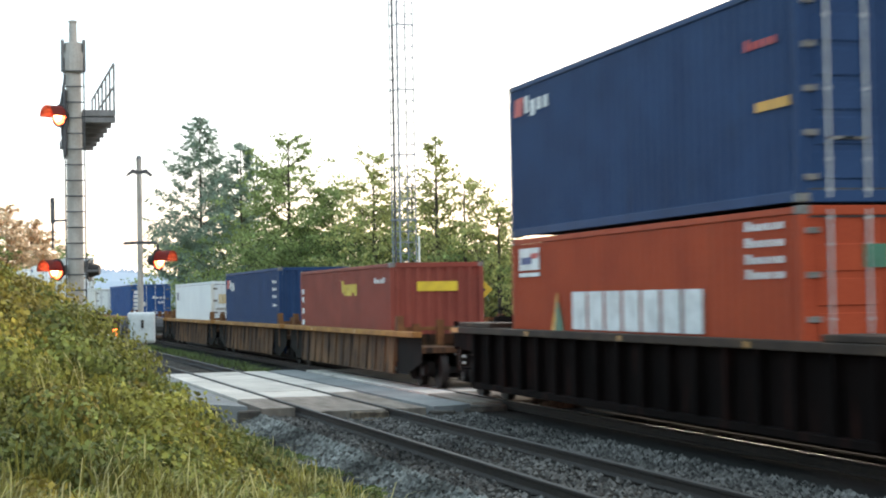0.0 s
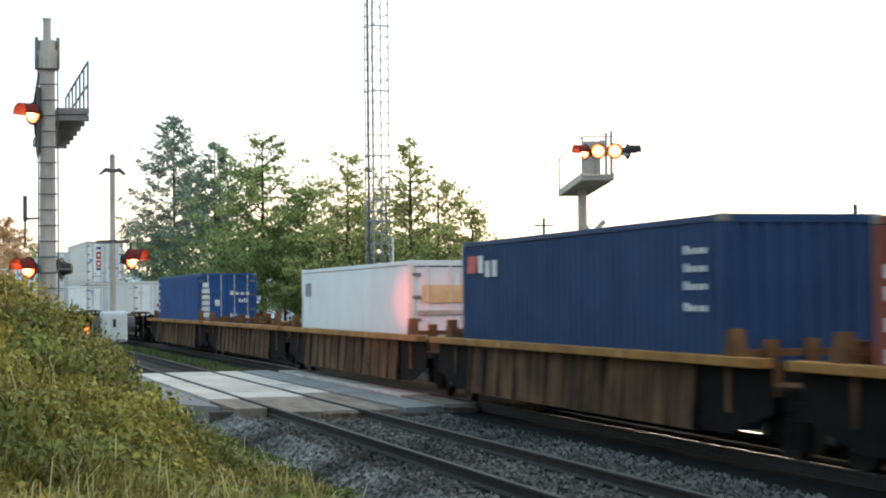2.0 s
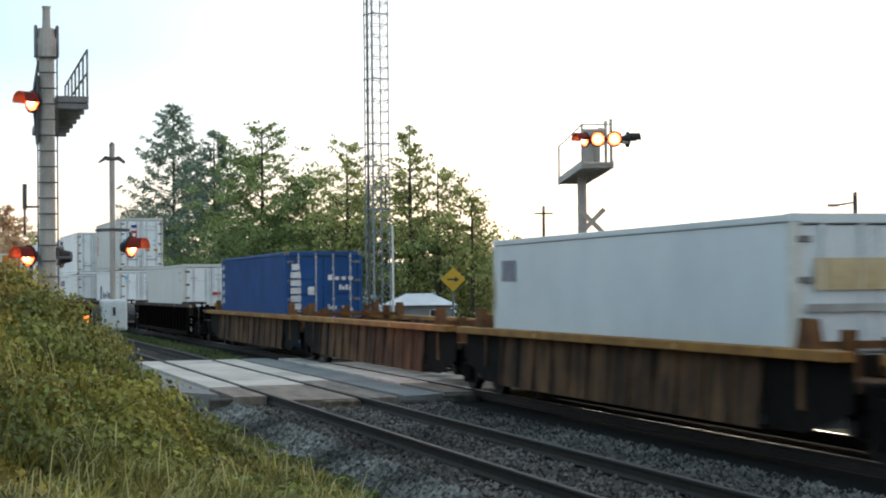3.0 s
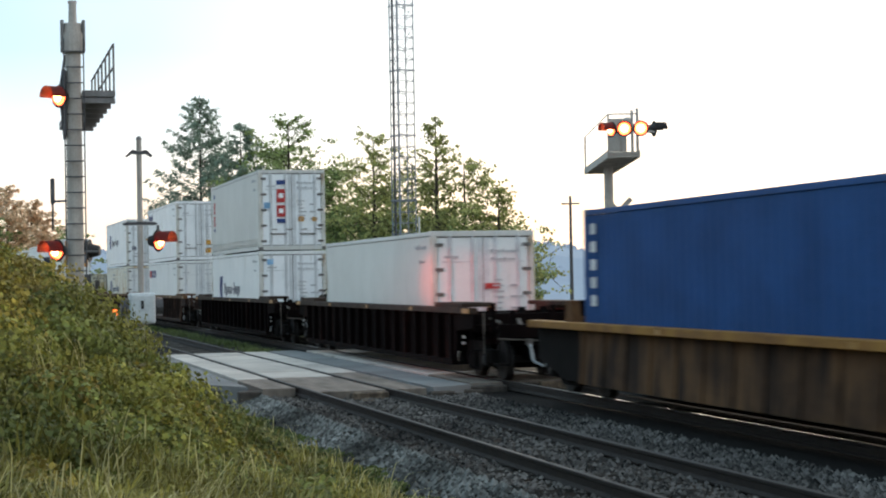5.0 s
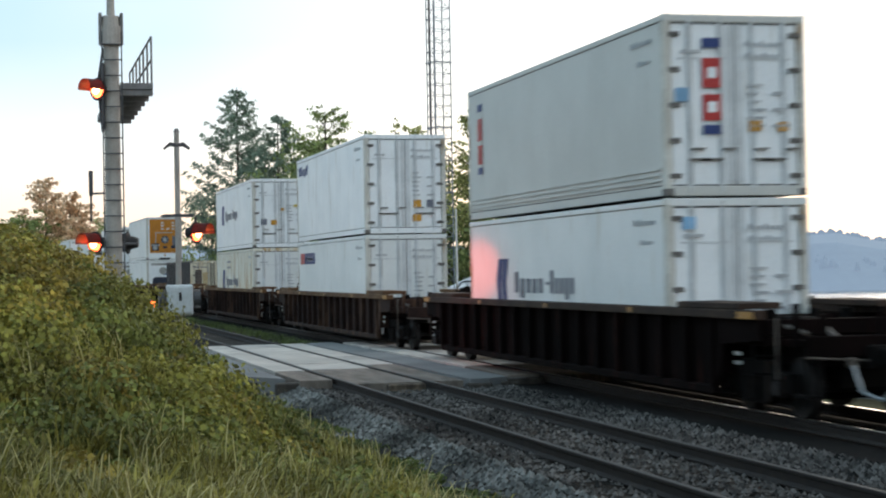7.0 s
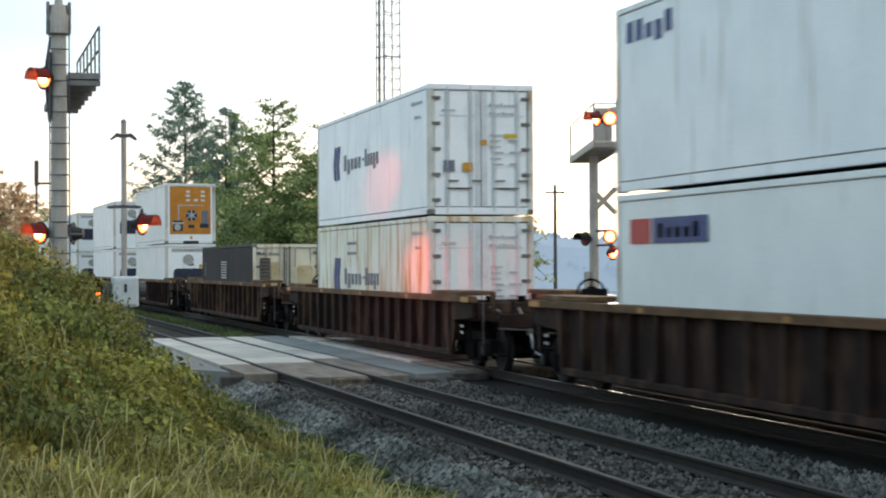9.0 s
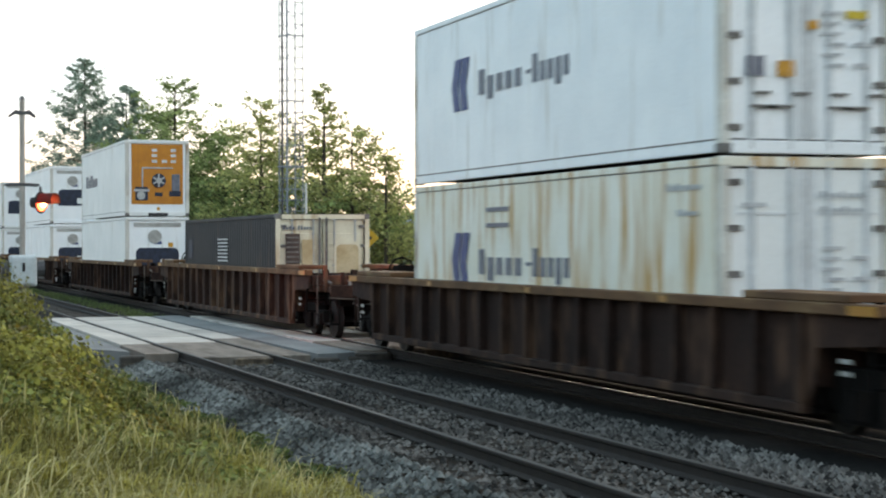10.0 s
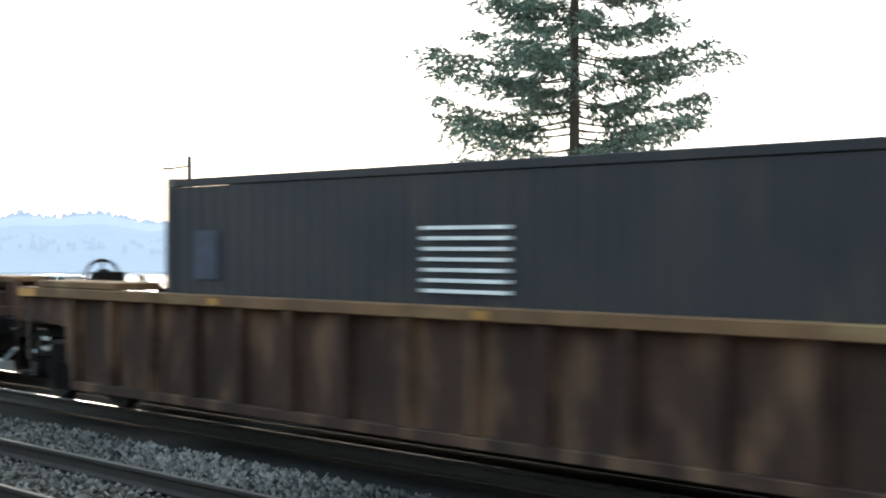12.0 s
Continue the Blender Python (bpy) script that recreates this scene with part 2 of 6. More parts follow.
M["stone_dark"] = mat("stone_dark", (0.128, 0.118, 0.109), (0.032, 0.029, 0.027), 0.9, scale=0.35, fine=30, bump=0.3, vary=0.85, island=True, spec=0.08)
M["stone"] = mat("stone", (0.205, 0.208, 0.197), (0.06, 0.06, 0.056), 0.9, scale=0.35, fine=30, bump=0.3, vary=0.7, island=True, spec=0.08)
M["asphalt"] = mat("asphalt", (0.225, 0.222, 0.218), (0.165, 0.163, 0.16), 0.8, scale=0.6, fine=60, bump=0.25, stain=(0.12, 0.118, 0.116), stain_at=0.6, stain_stretch=(0.5, 0.15, 1), spec=0.25)
M["panel_conc"] = mat("panel_conc", (0.56, 0.50, 0.44), (0.42, 0.37, 0.33), 0.8, scale=1.0, fine=30, bump=0.15, stain=(0.20, 0.18, 0.165), stain_at=0.6, stain_stretch=(0.8, 0.8, 1), vary=0.12, spec=0.25)
M["panel_edge"] = mat("panel_edge", (0.085, 0.07, 0.058), (0.045, 0.036, 0.03), 0.9, scale=4, bump=0.4)
M["panel_worn"] = mat("panel_worn", (0.25, 0.205, 0.17), (0.15, 0.122, 0.10), 0.85, scale=1.2, fine=20, bump=0.25, stretch=(0.6, 3, 1), stain=(0.09, 0.075, 0.062), stain_at=0.58, stain_stretch=(0.5, 2, 1), spec=0.2)
M["timber_end"] = mat("timber_end", (0.19, 0.14, 0.095), (0.07, 0.05, 0.036), 0.9, scale=2.5, fine=20, bump=0.4, stretch=(1, 3, 3))
M["soil"] = mat("soil", (0.045, 0.045, 0.022), (0.06, 0.05, 0.03), 0.95, scale=0.4, fine=8, bump=0.6, stain=(0.05, 0.07, 0.025), stain_at=0.5, stain_stretch=(0.6, 0.6, 0.6), spec=0.08)
M["water"] = mat("water", (0.02, 0.04, 0.05), (0.02, 0.03, 0.04), 0.12, scale=0.05, fine=0.6, bump=0.06, spec=0.6)
# distance haze is painted on: both hill materials glow in its blue
M["hill_far_haze"] = mat("hill_far_haze", (0.06, 0.09, 0.10), (0.05, 0.075, 0.085), 0.95, scale=0.02, fine=0.2, bump=0, glow=(0.34, 0.45, 0.62), glow_power=0.56)
M["hill_near_haze"] = mat("hill_near_haze", (0.05, 0.075, 0.06), (0.04, 0.06, 0.05), 0.95, scale=0.03, fine=0.25, bump=0, glow=(0.20, 0.28, 0.34), glow_power=0.34)


# ================= mesh helpers =================
def box(bm, x0, x1, y0, y1, z0, z1, m=None):
    vs = [bm.verts.new((x, y, z)) for x in (x0, x1) for y in (y0, y1) for z in (z0, z1)]
    if m is not None:
        for v in vs:
            v.co = m @ v.co
    for q in ((0, 1, 3, 2), (4, 6, 7, 5), (0, 4, 5, 1), (2, 3, 7, 6), (0, 2, 6, 4), (1, 5, 7, 3)):
        bm.faces.new([vs[i] for i in q])
    return vs


def tube(bm, p0, p1, r0, r1=None, seg=8, caps=True):
    p0, p1 = Vector(p0), Vector(p1)
    r1 = r0 if r1 is None else r1
    d = (p1 - p0).normalized()
    s = d.orthogonal().normalized()
    q = d.cross(s)
    ra, rb = [], []
    for i in range(seg):
        a = 2 * math.pi * i / seg
        o = s * math.cos(a) + q * math.sin(a)
        ra.append(bm.verts.new(p0 + o * r0))
        rb.append(bm.verts.new(p1 + o * r1))
    for i in range(seg):
        j = (i + 1) % seg
        bm.faces.new((ra[i], ra[j], rb[j], rb[i]))
    if caps:
        bm.faces.new(ra[::-1])
        bm.faces.new(rb)


def prism(bm, outline, axis, a, b):
    """A flat outline swept along an axis ('x', 'y' or 'z') from a to b."""
    def put(u, v, w):
        return {"x": (w, u, v), "y": (u, w, v), "z": (u, v, w)}[axis]
    lo = [bm.verts.new(put(u, v, a)) for u, v in outline]
    hi = [bm.verts.new(put(u, v, b)) for u, v in outline]
    k = len(outline)
    for i in range(k):
        j = (i + 1) % k
        bm.faces.new((lo[i], lo[j], hi[j], hi[i]))
    bm.faces.new(lo[::-1])
    bm.faces.new(hi)


def bevel(bm, w=0.01):
    bmesh.ops.bevel(bm, geom=list(bm.edges), offset=w, segments=1, affect="EDGES", profile=0.5)


def mesh_of(name, bm, material):
    bmesh.ops.recalc_face_normals(bm, faces=bm.faces)
    me = bpy.data.meshes.new(name)
    bm.to_mesh(me)
    bm.free()
    for m in (material if isinstance(material, (list, tuple)) else [material]):
        me.materials.append(m)
    return me


def part(name, bm, material, parent=None, label="", smooth=False):
    me = bm if isinstance(bm, bpy.types.Mesh) else mesh_of(name, bm, material)
    if smooth:
        me.polygons.foreach_set("use_smooth", [True] * len(me.polygons))
    ob = new(name, me)
    if parent:
        ob.parent = parent
    if label:
        ob["label"] = label
    return ob


def boxes(*dims, bev=0.0):
    bm = bmesh.new()
    for d in dims:
        box(bm, *d)
    if bev:
        bevel(bm, bev)
    return bm


def raw(name, verts, faces, material, parent=None, smooth=False):
    me = bpy.data.meshes.new(name)
    me.from_pydata(verts, [], faces)
    me.materials.append(material)
    me.update()
    return part(name, me, None, parent, smooth=smooth)


# ================= ground, track, road =================
TRAIN_Y, NEAR_Y = 11.31, 7.06


def bend(x):
    """Sideways shift of both tracks where they curve away."""
    k = max(0.0, -x - 50.0)
    return -1.9e-4 * k * k


def smooth01(a, b, x):
    t = min(1.0, max(0.0, (x - a) / (b - a)))
    return t * t * (3 - 2 * t)


def bank(x, y):
    """Height of the overgrown bank beside the track."""
    yy = y - bend(x)
    prof = np.interp(yy, [-40, -6, -1.0, 0.3, 1.15, 1.6, 1.95, 2.4, 3.05, 4.3], [2.6, 2.9, 2.7, 2.35, 1.85, 1.4, 1.0, 0.5, 0.08, -0.25])
    near = np.interp(yy, [-40, -3, 0, 2.5, 4.5], [0.9, 0.7, 0.5, 0.1, -0.2])
    k = smooth01(-13.0, -23.0, x) * (1 - smooth01(-30.5, -34.0, x))
    low = near if x > -28 else np.interp(yy, [-40, 0, 4.5], [0.0, -0.05, -0.2])
    return low * (1 - k) + prof * k


def ground_z(x, y):
    yy = y - bend(x)
    if yy < 4.5:
        z = bank(x, y)
    elif yy < 14.5:
        z = -0.45
    else:
        z = -0.45 - 0.15 * smooth01(14.5, 17, yy) - 0.8 * smooth01(34, 41, yy)
    shore = 101 + 0.55 * max(-110.0, min(0.0, x))
    n = y - shore
    if n > 0:
        z += -13.0 * smooth01(0, 14, n) + 14.0 * smooth01(640, 900, n)
    return z


def make_ground():
    xs = sorted(set([-4000, -2500, -1500, -900, -600, -450] + [float(v) for v in np.arange(-340, -60, 8)] + [float(v) for v in np.arange(-60, -44, 2)]
                    + [float(v) for v in np.arange(-44, -4, 0.5)] + [float(v) for v in np.arange(-4, 40, 4)] + [float(v) for v in np.arange(40, 300, 20)] + [400, 700, 1200, 2500, 4000]))
    ys = sorted(set([-4000, -2500, -1200, -600, -300, -150, -80, -50, -30, -20, -14] + [float(v) for v in np.arange(-10, 5.0, 0.5)]
                    + [5.5, 6.5, 7, 8, 9, 11, 13, 14, 14.5, 15, 16, 17, 20] + [float(v) for v in np.arange(24, 124, 5)] + [150, 200, 300, 500, 640, 700, 780, 850, 900, 1000, 1500, 2500, 4000]))
    verts = [(x, y, ground_z(x, y) + (0.05 * noise.noise((x * 0.9, y * 0.9, 0)) if -50 < x < 0 and y < 4.4 else 0)
              - (0.75 * smooth01(-13, -18.5, x) * smooth01(4.0, 2.6, y) if -34 < x < -13 else 0)) for x in xs for y in ys]
    ny = len(ys)
    faces = [(i * ny + j, (i + 1) * ny + j, (i + 1) * ny + j + 1, i * ny + j + 1) for i in range(len(xs) - 1) for j in range(ny - 1)]
    ob = raw("ground", verts, faces, M["soil"], smooth=True)
    tagged(ob, "dark soil with moss and weeds beside the railway", "ground", kind="structure")
    me = bpy.data.meshes.new("water")
    me.from_pydata([(-4000, -200, -9.5), (4000, -200, -9.5), (4000, 3900, -9.5), (-4000, 3900, -9.5)], [], [(0, 1, 2, 3)])
    me.materials.append(M["water"])
    tagged(new("water", me), "calm pale inlet water reflecting the evening sky", "water", kind="structure")


def strip(name, outline, x0, x1, centre, material, parent=None, step=4.0):
    """A cross-section (y, z) swept along a track's line."""
    n = max(1, int((x1 - x0) / step))
    verts, faces, k = [], [], len(outline)
    for i in range(n + 1):
        x = x0 + (x1 - x0) * i / n
        for y, z in outline:
            verts.append((x, centre + bend(x) + y, z))
    for i in range(n):
        for j in range(k):
            a, b = i * k + j, i * k + (j + 1) % k
            faces.append((a, b, b + k, a + k))
    faces.append(tuple(range(k))[::-1])
    faces.append(tuple(n * k + j for j in range(k)))
    return raw(name, verts, faces, material, parent)


RAIL = [(-0.075, -0.17), (0.075, -0.17), (0.075, -0.155), (0.012, -0.13), (0.012, -0.05), (0.036, -0.035), (0.036, -0.006), (0.028, -0.002), (-0.028, -0.002),
        (-0.036, -0.006), (-0.036, -0.035), (-0.012, -0.05), (-0.012, -0.13), (-0.075, -0.155)]
HEAD = [(-0.03, -0.003), (0.03, -0.003), (0.026, 0.002), (-0.026, 0.002)]


def make_track(centre, name, label):
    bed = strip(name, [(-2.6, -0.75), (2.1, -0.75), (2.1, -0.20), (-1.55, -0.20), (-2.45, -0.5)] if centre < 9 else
                [(-2.15, -0.75), (2.9, -0.75), (2.6, -0.5), (1.7, -0.20), (-2.15, -0.204)], -330, 260, centre, M["ballast"] if centre < 9 else M["ballast_oily_shade"])
    tagged(bed, label, "track bed", kind="structure")
    for side in (-0.7525, 0.7525):
        r = strip("rail", [(y + side, z) for y, z in RAIL], -330, 260, centre, M["rail_side"], bed)
        strip("rail_head", [(y + side, z) for y, z in HEAD], -330, 260, centre, M["rail_head"] if centre > 9 else M["rail_rusty"], r)
    bm = boxes((-0.115, 0.115, -1.3, 1.3, -0.34, -0.165), bev=0.012)
    me = mesh_of("tie", bm, M["tie"])
    x = -90.0
    while x < 0.0:
        if not -52.8 < x < -33.2:
            o = part("tie", me, None, bed)
            o.matrix_basis = pose(x, centre + bend(x), random.uniform(-0.045, -0.02) - (0.04 if centre > 9 else 0.0), 0, 0, random.uniform(-1, 1))
        x += 0.52


def make_road():
    # road over both tracks; its ends are ragged and not quite square to the rails
    def edge(y, far):
        if far:
            return float(np.interp(y, [-14, 4.5, 13, 60], [-69, -53.2, -53.2, -14]))
        return float(np.interp(y, [-14, 4.5, 5.5, 6.3, 7.1, 8.1, 9.0, 10.0, 13.0, 60.0], [-52.5, -37.1, -35.1, -33.7, -32.9, -33.0, -33.4, -34.2, -34.6, 4.5]))
    rnd = random.Random(3)
    bm = bmesh.new()
    for y0, y1 in ((-14.0, 5.38), (8.75, 9.62), (13.0, 60.0)):
        n = max(1, int((min(y1, 14) - max(y0, 0)) / 0.35)) if y0 < 10 else 1
        ys = ([-14.0, -6.0] if y0 < 0 else []) + [max(y0, 0) + (min(y1, 14 if y0 < 10 else 60) - max(y0, 0)) * i / n for i in range(n + 1)]
        rows = []
        for y in ys:
            z = -0.02 if y < 16 else -0.52
            w = rnd.uniform(-0.16, 0.12) if 0 < y < 12 else 0.0
            rows.append([bm.verts.new((edge(y, True) - w, y, z)), bm.verts.new((edge(y, False) + w, y, z)),
                         bm.verts.new((edge(y, True) - w - 0.1, y, z - 0.6)), bm.verts.new((edge(y, False) + w + 0.12, y, z - 0.6))])
        for a, b in zip(rows, rows[1:]):
            bm.faces.new((a[0], a[1], b[1], b[0]))
            bm.faces.new((a[1], a[3], b[3], b[1]))
            bm.faces.new((a[2], a[0], b[0], b[2]))
        for r in (rows[0], rows[-1]):
            bm.faces.new((r[0], r[1], r[3], r[2]))
    road = part("road", bm, M["asphalt"])
    tagged(road, "worn grey asphalt road over the level crossing", "road", kind="structure")
    for far in (False, True):
        y = 1.0
        while y < 10.2:
            w = rnd.uniform(0.22, 0.6)
            xe = edge(y + w / 2, far)
            d = rnd.uniform(0.04, 0.2) * (-1 if far else 1)
            if not 5.2 < y + w < 8.9:
                part("broken_edge", boxes((min(xe - d * 0.4, xe + d), max(xe - d * 0.4, xe + d), y, y + w - 0.02, -0.45, -0.07 - rnd.uniform(0, 0.09)), bev=0.03), M["panel_edge"], road, "dark broken asphalt edge")
            y += w
    for c in (NEAR_Y, TRAIN_Y):
        for y0, y1, stop in ((c - 1.50, c - 0.84, -37.9), (c - 0.66, c + 0.66, -38.3), (c + 0.84, c + 1.50, -39.6)):
            mid = (y0 + y1) / 2
            xa, xb = -52.6, edge(mid, False) - 0.15
            n = 6
            cuts = [xa + (stop - xa) * i / n for i in range(n + 1)] + [stop + (xb - stop) * 0.5, xb]
            for i in range(n + 2):
                a, b = cuts[i], cuts[i + 1]
                conc = i < n
                bm = boxes((a + 0.012, b - 0.012, y0, y1, -0.30, -0.008 - (0 if conc else 0.012)), bev=0.008)
                o = part("crossing_panel", bm, M["panel_conc"] if conc else M["panel_worn"], road, "pale concrete crossing panel" if conc else "worn brown timber crossing panel")
                o.location.z = random.uniform(-0.006, 0.004)
        for y0, y1, dz in ((c - 1.95, c - 0.84, 0.05), (c - 0.66, c - 0.1, 0.04), (c - 0.06, c + 0.66, 0.02), (c + 0.84, c + 1.3, 0.10)):
            xe = edge((y0 + y1) / 2, False)
            part("crossing_end", boxes((xe - 0.15, xe + rnd.uniform(0.08, 0.22), y0, y1, -0.4, -0.02 - dz), bev=0.025), M["panel_edge"] if y1 < c else M["timber_end"], road, "rotten timber end of the crossing")


# ================= containers =================
CL, CW = 12.192, 2.44
HX, HY = CL / 2, CW / 2


def corrugated(length, height, depth=0.036, pitch=0.28):
    """A folded steel wall in the x-z plane, outer face at y = 0, folds towards +y."""
    bm = bmesh.new()
    n = max(2, int(length / pitch))
    p = length / n
    prev = None
    pts = []
    for i in range(n):
        x = -length / 2 + i * p
        pts += [(x, 0), (x + p * 0.32, 0), (x + p * 0.5, depth), (x + p * 0.82, depth)]
    pts.append((length / 2, 0))
    for x, y in pts:
        cur = [bm.verts.new((x, y, 0)), bm.verts.new((x, y, height))]
        if prev:
            bm.faces.new((prev[0], cur[0], cur[1], prev[1]))
        prev = cur
    return bm


def decal(parent, face, x0, x1, z0, z1, material, name="marking", label="", skew=0.0, proud=0.006):
    """A painted marking: on the near side (x along the box) or on the front end (x across, from the near side)."""
    bm = bmesh.new()
    vs = [(x0, z0), (x1, z0), (x1 + skew, z1), (x0 + skew, z1)]
    if face == "side":
        prism(bm, vs, "y", -HY - proud, -HY + 0.004)
    else:
        prism(bm, [(x - HY, z) for x, z in vs], "x", HX - 0.004, HX + proud)
    return part(name, bm, material, parent, label)


def letters(parent, face, x0, x1, z0, z1, n, material, name="lettering_bar"):
    """Unreadable writing as bars: a tall first stroke, then lower ones, a few of them rising or hanging."""
    rnd = random.Random(int(x0 * 100) + n)
    w = (x1 - x0) / n
    h = z1 - z0
    for i in range(n):
        r = rnd.random()
        top = z1 if i == 0 or r < 0.2 else z1 - h * 0.32
        low = z0 - h * 0.24 if i and r > 0.8 and h > 0.3 else z0
        decal(parent, face, x0 + i * w, x0 + (i + 0.62) * w, low, top, material, name)


def container(label, group, height, wall, end="doors", style="dry", frame_mat=None, door_mat=None, depth=0.036):
    """An intermodal box: origin under its middle, doors or machinery at +x."""
    root = tagged(new("shipping_container"), label, "container", group)
    fm = frame_mat or wall
    dm = door_mat or wall
    h = height
    for s in (-1, 1):
        seams = []
        if style == "dry":
            bm = corrugated(CL - 0.34, h - 0.26, depth)
            for v in bm.verts:
                v.co = Vector((v.co.x, s * (HY - 0.012 - v.co.y), v.co.z + 0.15))
        else:
            bm = boxes((-HX + 0.16, HX - 0.16, s * HY - s * 0.012 if s < 0 else HY - 0.07, -HY + 0.07 if s < 0 else HY - 0.012, 0.15, h - 0.1))
            for i in range(1, 10):
                x = -HX + i * CL / 10
                seams.append(( x - 0.012, x + 0.012, (s * (HY - 0.009)) if s < 0 else HY - 0.03, (-HY + 0.03) if s < 0 else HY - 0.009, 0.2, h - 0.14))
        w = part("side_wall", bm, wall, root)
        if style != "dry":
            # dark strips stand for the shade in grooves along the rails
            for za, zb in ((0.158, 0.180), (h - 0.122, h - 0.108)):
                part("rail_seam", boxes((-HX + 0.16, HX - 0.16, *sorted((s * (HY - 0.03), s * (HY - 0.006))), za, zb)), M["casting"], w)
        for sm in seams:
            part("wall_seam", boxes(sm), wall, w)
        part("bottom_rail", boxes((-HX + 0.15, HX - 0.15, s * HY if s < 0 else HY - 0.08, -HY + 0.08 if s < 0 else HY, 0.012, 0.155), bev=0.01), fm, root)
        part("top_rail", boxes((-HX + 0.15, HX - 0.15, s * HY if s < 0 else HY - 0.07, -HY + 0.07 if s < 0 else HY, h - 0.105, h - 0.012), bev=0.01), fm, root)
        for e in (-1, 1):
            x0, x1 = (-HX, -HX + 0.15) if e < 0 else (HX - 0.15, HX)
            y0, y1 = (-HY, -HY + 0.14) if s < 0 else (HY - 0.14, HY)
            part("corner_post", boxes((x0 + 0.002, x1 - 0.002, y0 + 0.002, y1 - 0.002, 0.115, h - 0.115), bev=0.012), fm if style == "dry" else M["post_worn"], root)
            for z0 in (0.0, h - 0.118):
                part("corner_casting", boxes((x0, x1 + 0.02, y0, y1 + 0.02, z0, z0 + 0.118) if e < 0 and s < 0 else
                                             (x0 - (0.02 if e > 0 else 0), x1 + (0.02 if e < 0 else 0), y0 - (0.02 if s > 0 else 0), y1 + (0.02 if s < 0 else 0), z0, z0 + 0.118), bev=0.012), M["casting"] if z0 == 0 or style == "dry" else fm, root)
    part("roof", boxes((-HX + 0.05, HX - 0.05, -HY + 0.05, HY - 0.05, h - 0.055, h - 0.015)), fm, root)
    part("floor_frame", boxes((-HX + 0.1, HX - 0.1, -HY + 0.08, HY - 0.08, 0.05, 0.16)), M["under"], root)
    part("end_wall", boxes((-HX + 0.02, -HX + 0.06, -HY + 0.14, HY - 0.14, 0.1, h - 0.1)), wall, root)
    part("end_sill", boxes((HX - 0.1, HX - 0.004, -HY + 0.14, HY - 0.14, 0.0, 0.16), bev=0.01), fm, root)
    part("end_header", boxes((HX - 0.1, HX - 0.004, -HY + 0.14, HY - 0.14, h - 0.13, h - 0.003), bev=0.01), fm, root)
    if end == "doors":
        for s in (-1, 1):
            pressed = []
            y0, y1 = (-HY + 0.15, -0.012) if s < 0 else (0.012, HY - 0.15)
            if style == "dry":
                bm = boxes((HX - 0.09, HX - 0.045, y0, y1, 0.17, h - 0.14))
                for i in range(5):
                    z = 0.3 + i * (h - 0.7) / 5
                    pressed.append((HX - 0.05, HX - 0.022, y0 + 0.12, y1 - 0.12, z, z + (h - 0.7) / 5 - 0.09))
            else:
                bm = boxes((HX - 0.09, HX - 0.035, y0, y1, 0.17, h - 0.14), bev=0.012)
            door = part("door", bm, dm, root)
            for q in pressed:
                part("door_panel", boxes(q, bev=0.01), dm, door)
            gy = y0 if s < 0 else y1
            if style != "dry":
                for f in (0.27, 0.78):
                    yc = y0 + (y1 - y0) * f
                    part("bar_channel", boxes((HX - 0.05, HX - 0.030, yc - 0.06, yc + 0.06, 0.2, h - 0.17)), M["channel_grey"], door)
                yi = y1 if s < 0 else y0
                part("meeting_strip", boxes((HX - 0.05, HX - 0.026, *sorted((yi, yi + s * 0.13)), 0.2, h - 0.17)), M["channel_grey"], door)
                for f in (0.42, 0.93):
                    yc = y0 + (y1 - y0) * f
                    part("door_handle", boxes((HX - 0.03, HX + 0.02, yc - 0.13, yc + 0.09, 0.735, 0.765)), M["casting"], door, "dark steel door handle")
                part("door_rib", boxes((HX - 0.05, HX - 0.024, y0 + 0.1, y1 - 0.1, h - 0.72, h - 0.69)), M["channel_grey"], door)
            for za in (0.155, h - 0.155):
                part("door_gasket", boxes((HX - 0.06, HX - 0.028, y0 - 0.012, y1 + 0.012, za, za + 0.028)), M["gasket"], door)
            for f in (0.27, 0.78):
                y = y0 + (y1 - y0) * f
                bm = bmesh.new()
                tube(bm, (HX - 0.012, y, 0.06), (HX - 0.012, y, h - 0.05), 0.021, seg=6)
                for z in (0.16, 0.55, h * 0.5, h - 0.5, h - 0.16):
                    box(bm, HX - 0.04, HX + 0.004, y - 0.035, y + 0.035, z - 0.02, z + 0.02)
                part("locking_bar", bm, M["galv"] if style == "dry" else M["channel_grey"], door, "galvanised locking bar" if style == "dry" else "grey painted locking bar")
                part("door_handle", boxes((HX - 0.02, HX + 0.012, y - 0.02, y + 0.4 * (1 if f < 0.5 else -1) * 0.9, 0.80 if style == "dry" else 0.56, 0.84 if style == "dry" else 0.60) if f < 0.5 else
                                          (HX - 0.02, HX + 0.012, y - 0.36, y + 0.02, 0.80 if style == "dry" else 0.56, 0.84 if style == "dry" else 0.60)), M["casting"], door, "dark steel door handle")
            for k in range(5):
                z = 0.32 + k * (h - 0.64) / 4
                part("hinge", boxes((HX - 0.05, HX + 0.006, gy - 0.07 if s < 0 else gy - 0.13, gy + 0.13 if s < 0 else gy + 0.07, z - 0.04, z + 0.04), bev=0.008), M["casting"], door)
    elif end == "corrugated":
        bm = corrugated(CW - 0.3, h - 0.26, 0.045, 0.25)
        for v in bm.verts:
            v.co = Vector((HX - 0.012 - v.co.y, v.co.x, v.co.z + 0.15))
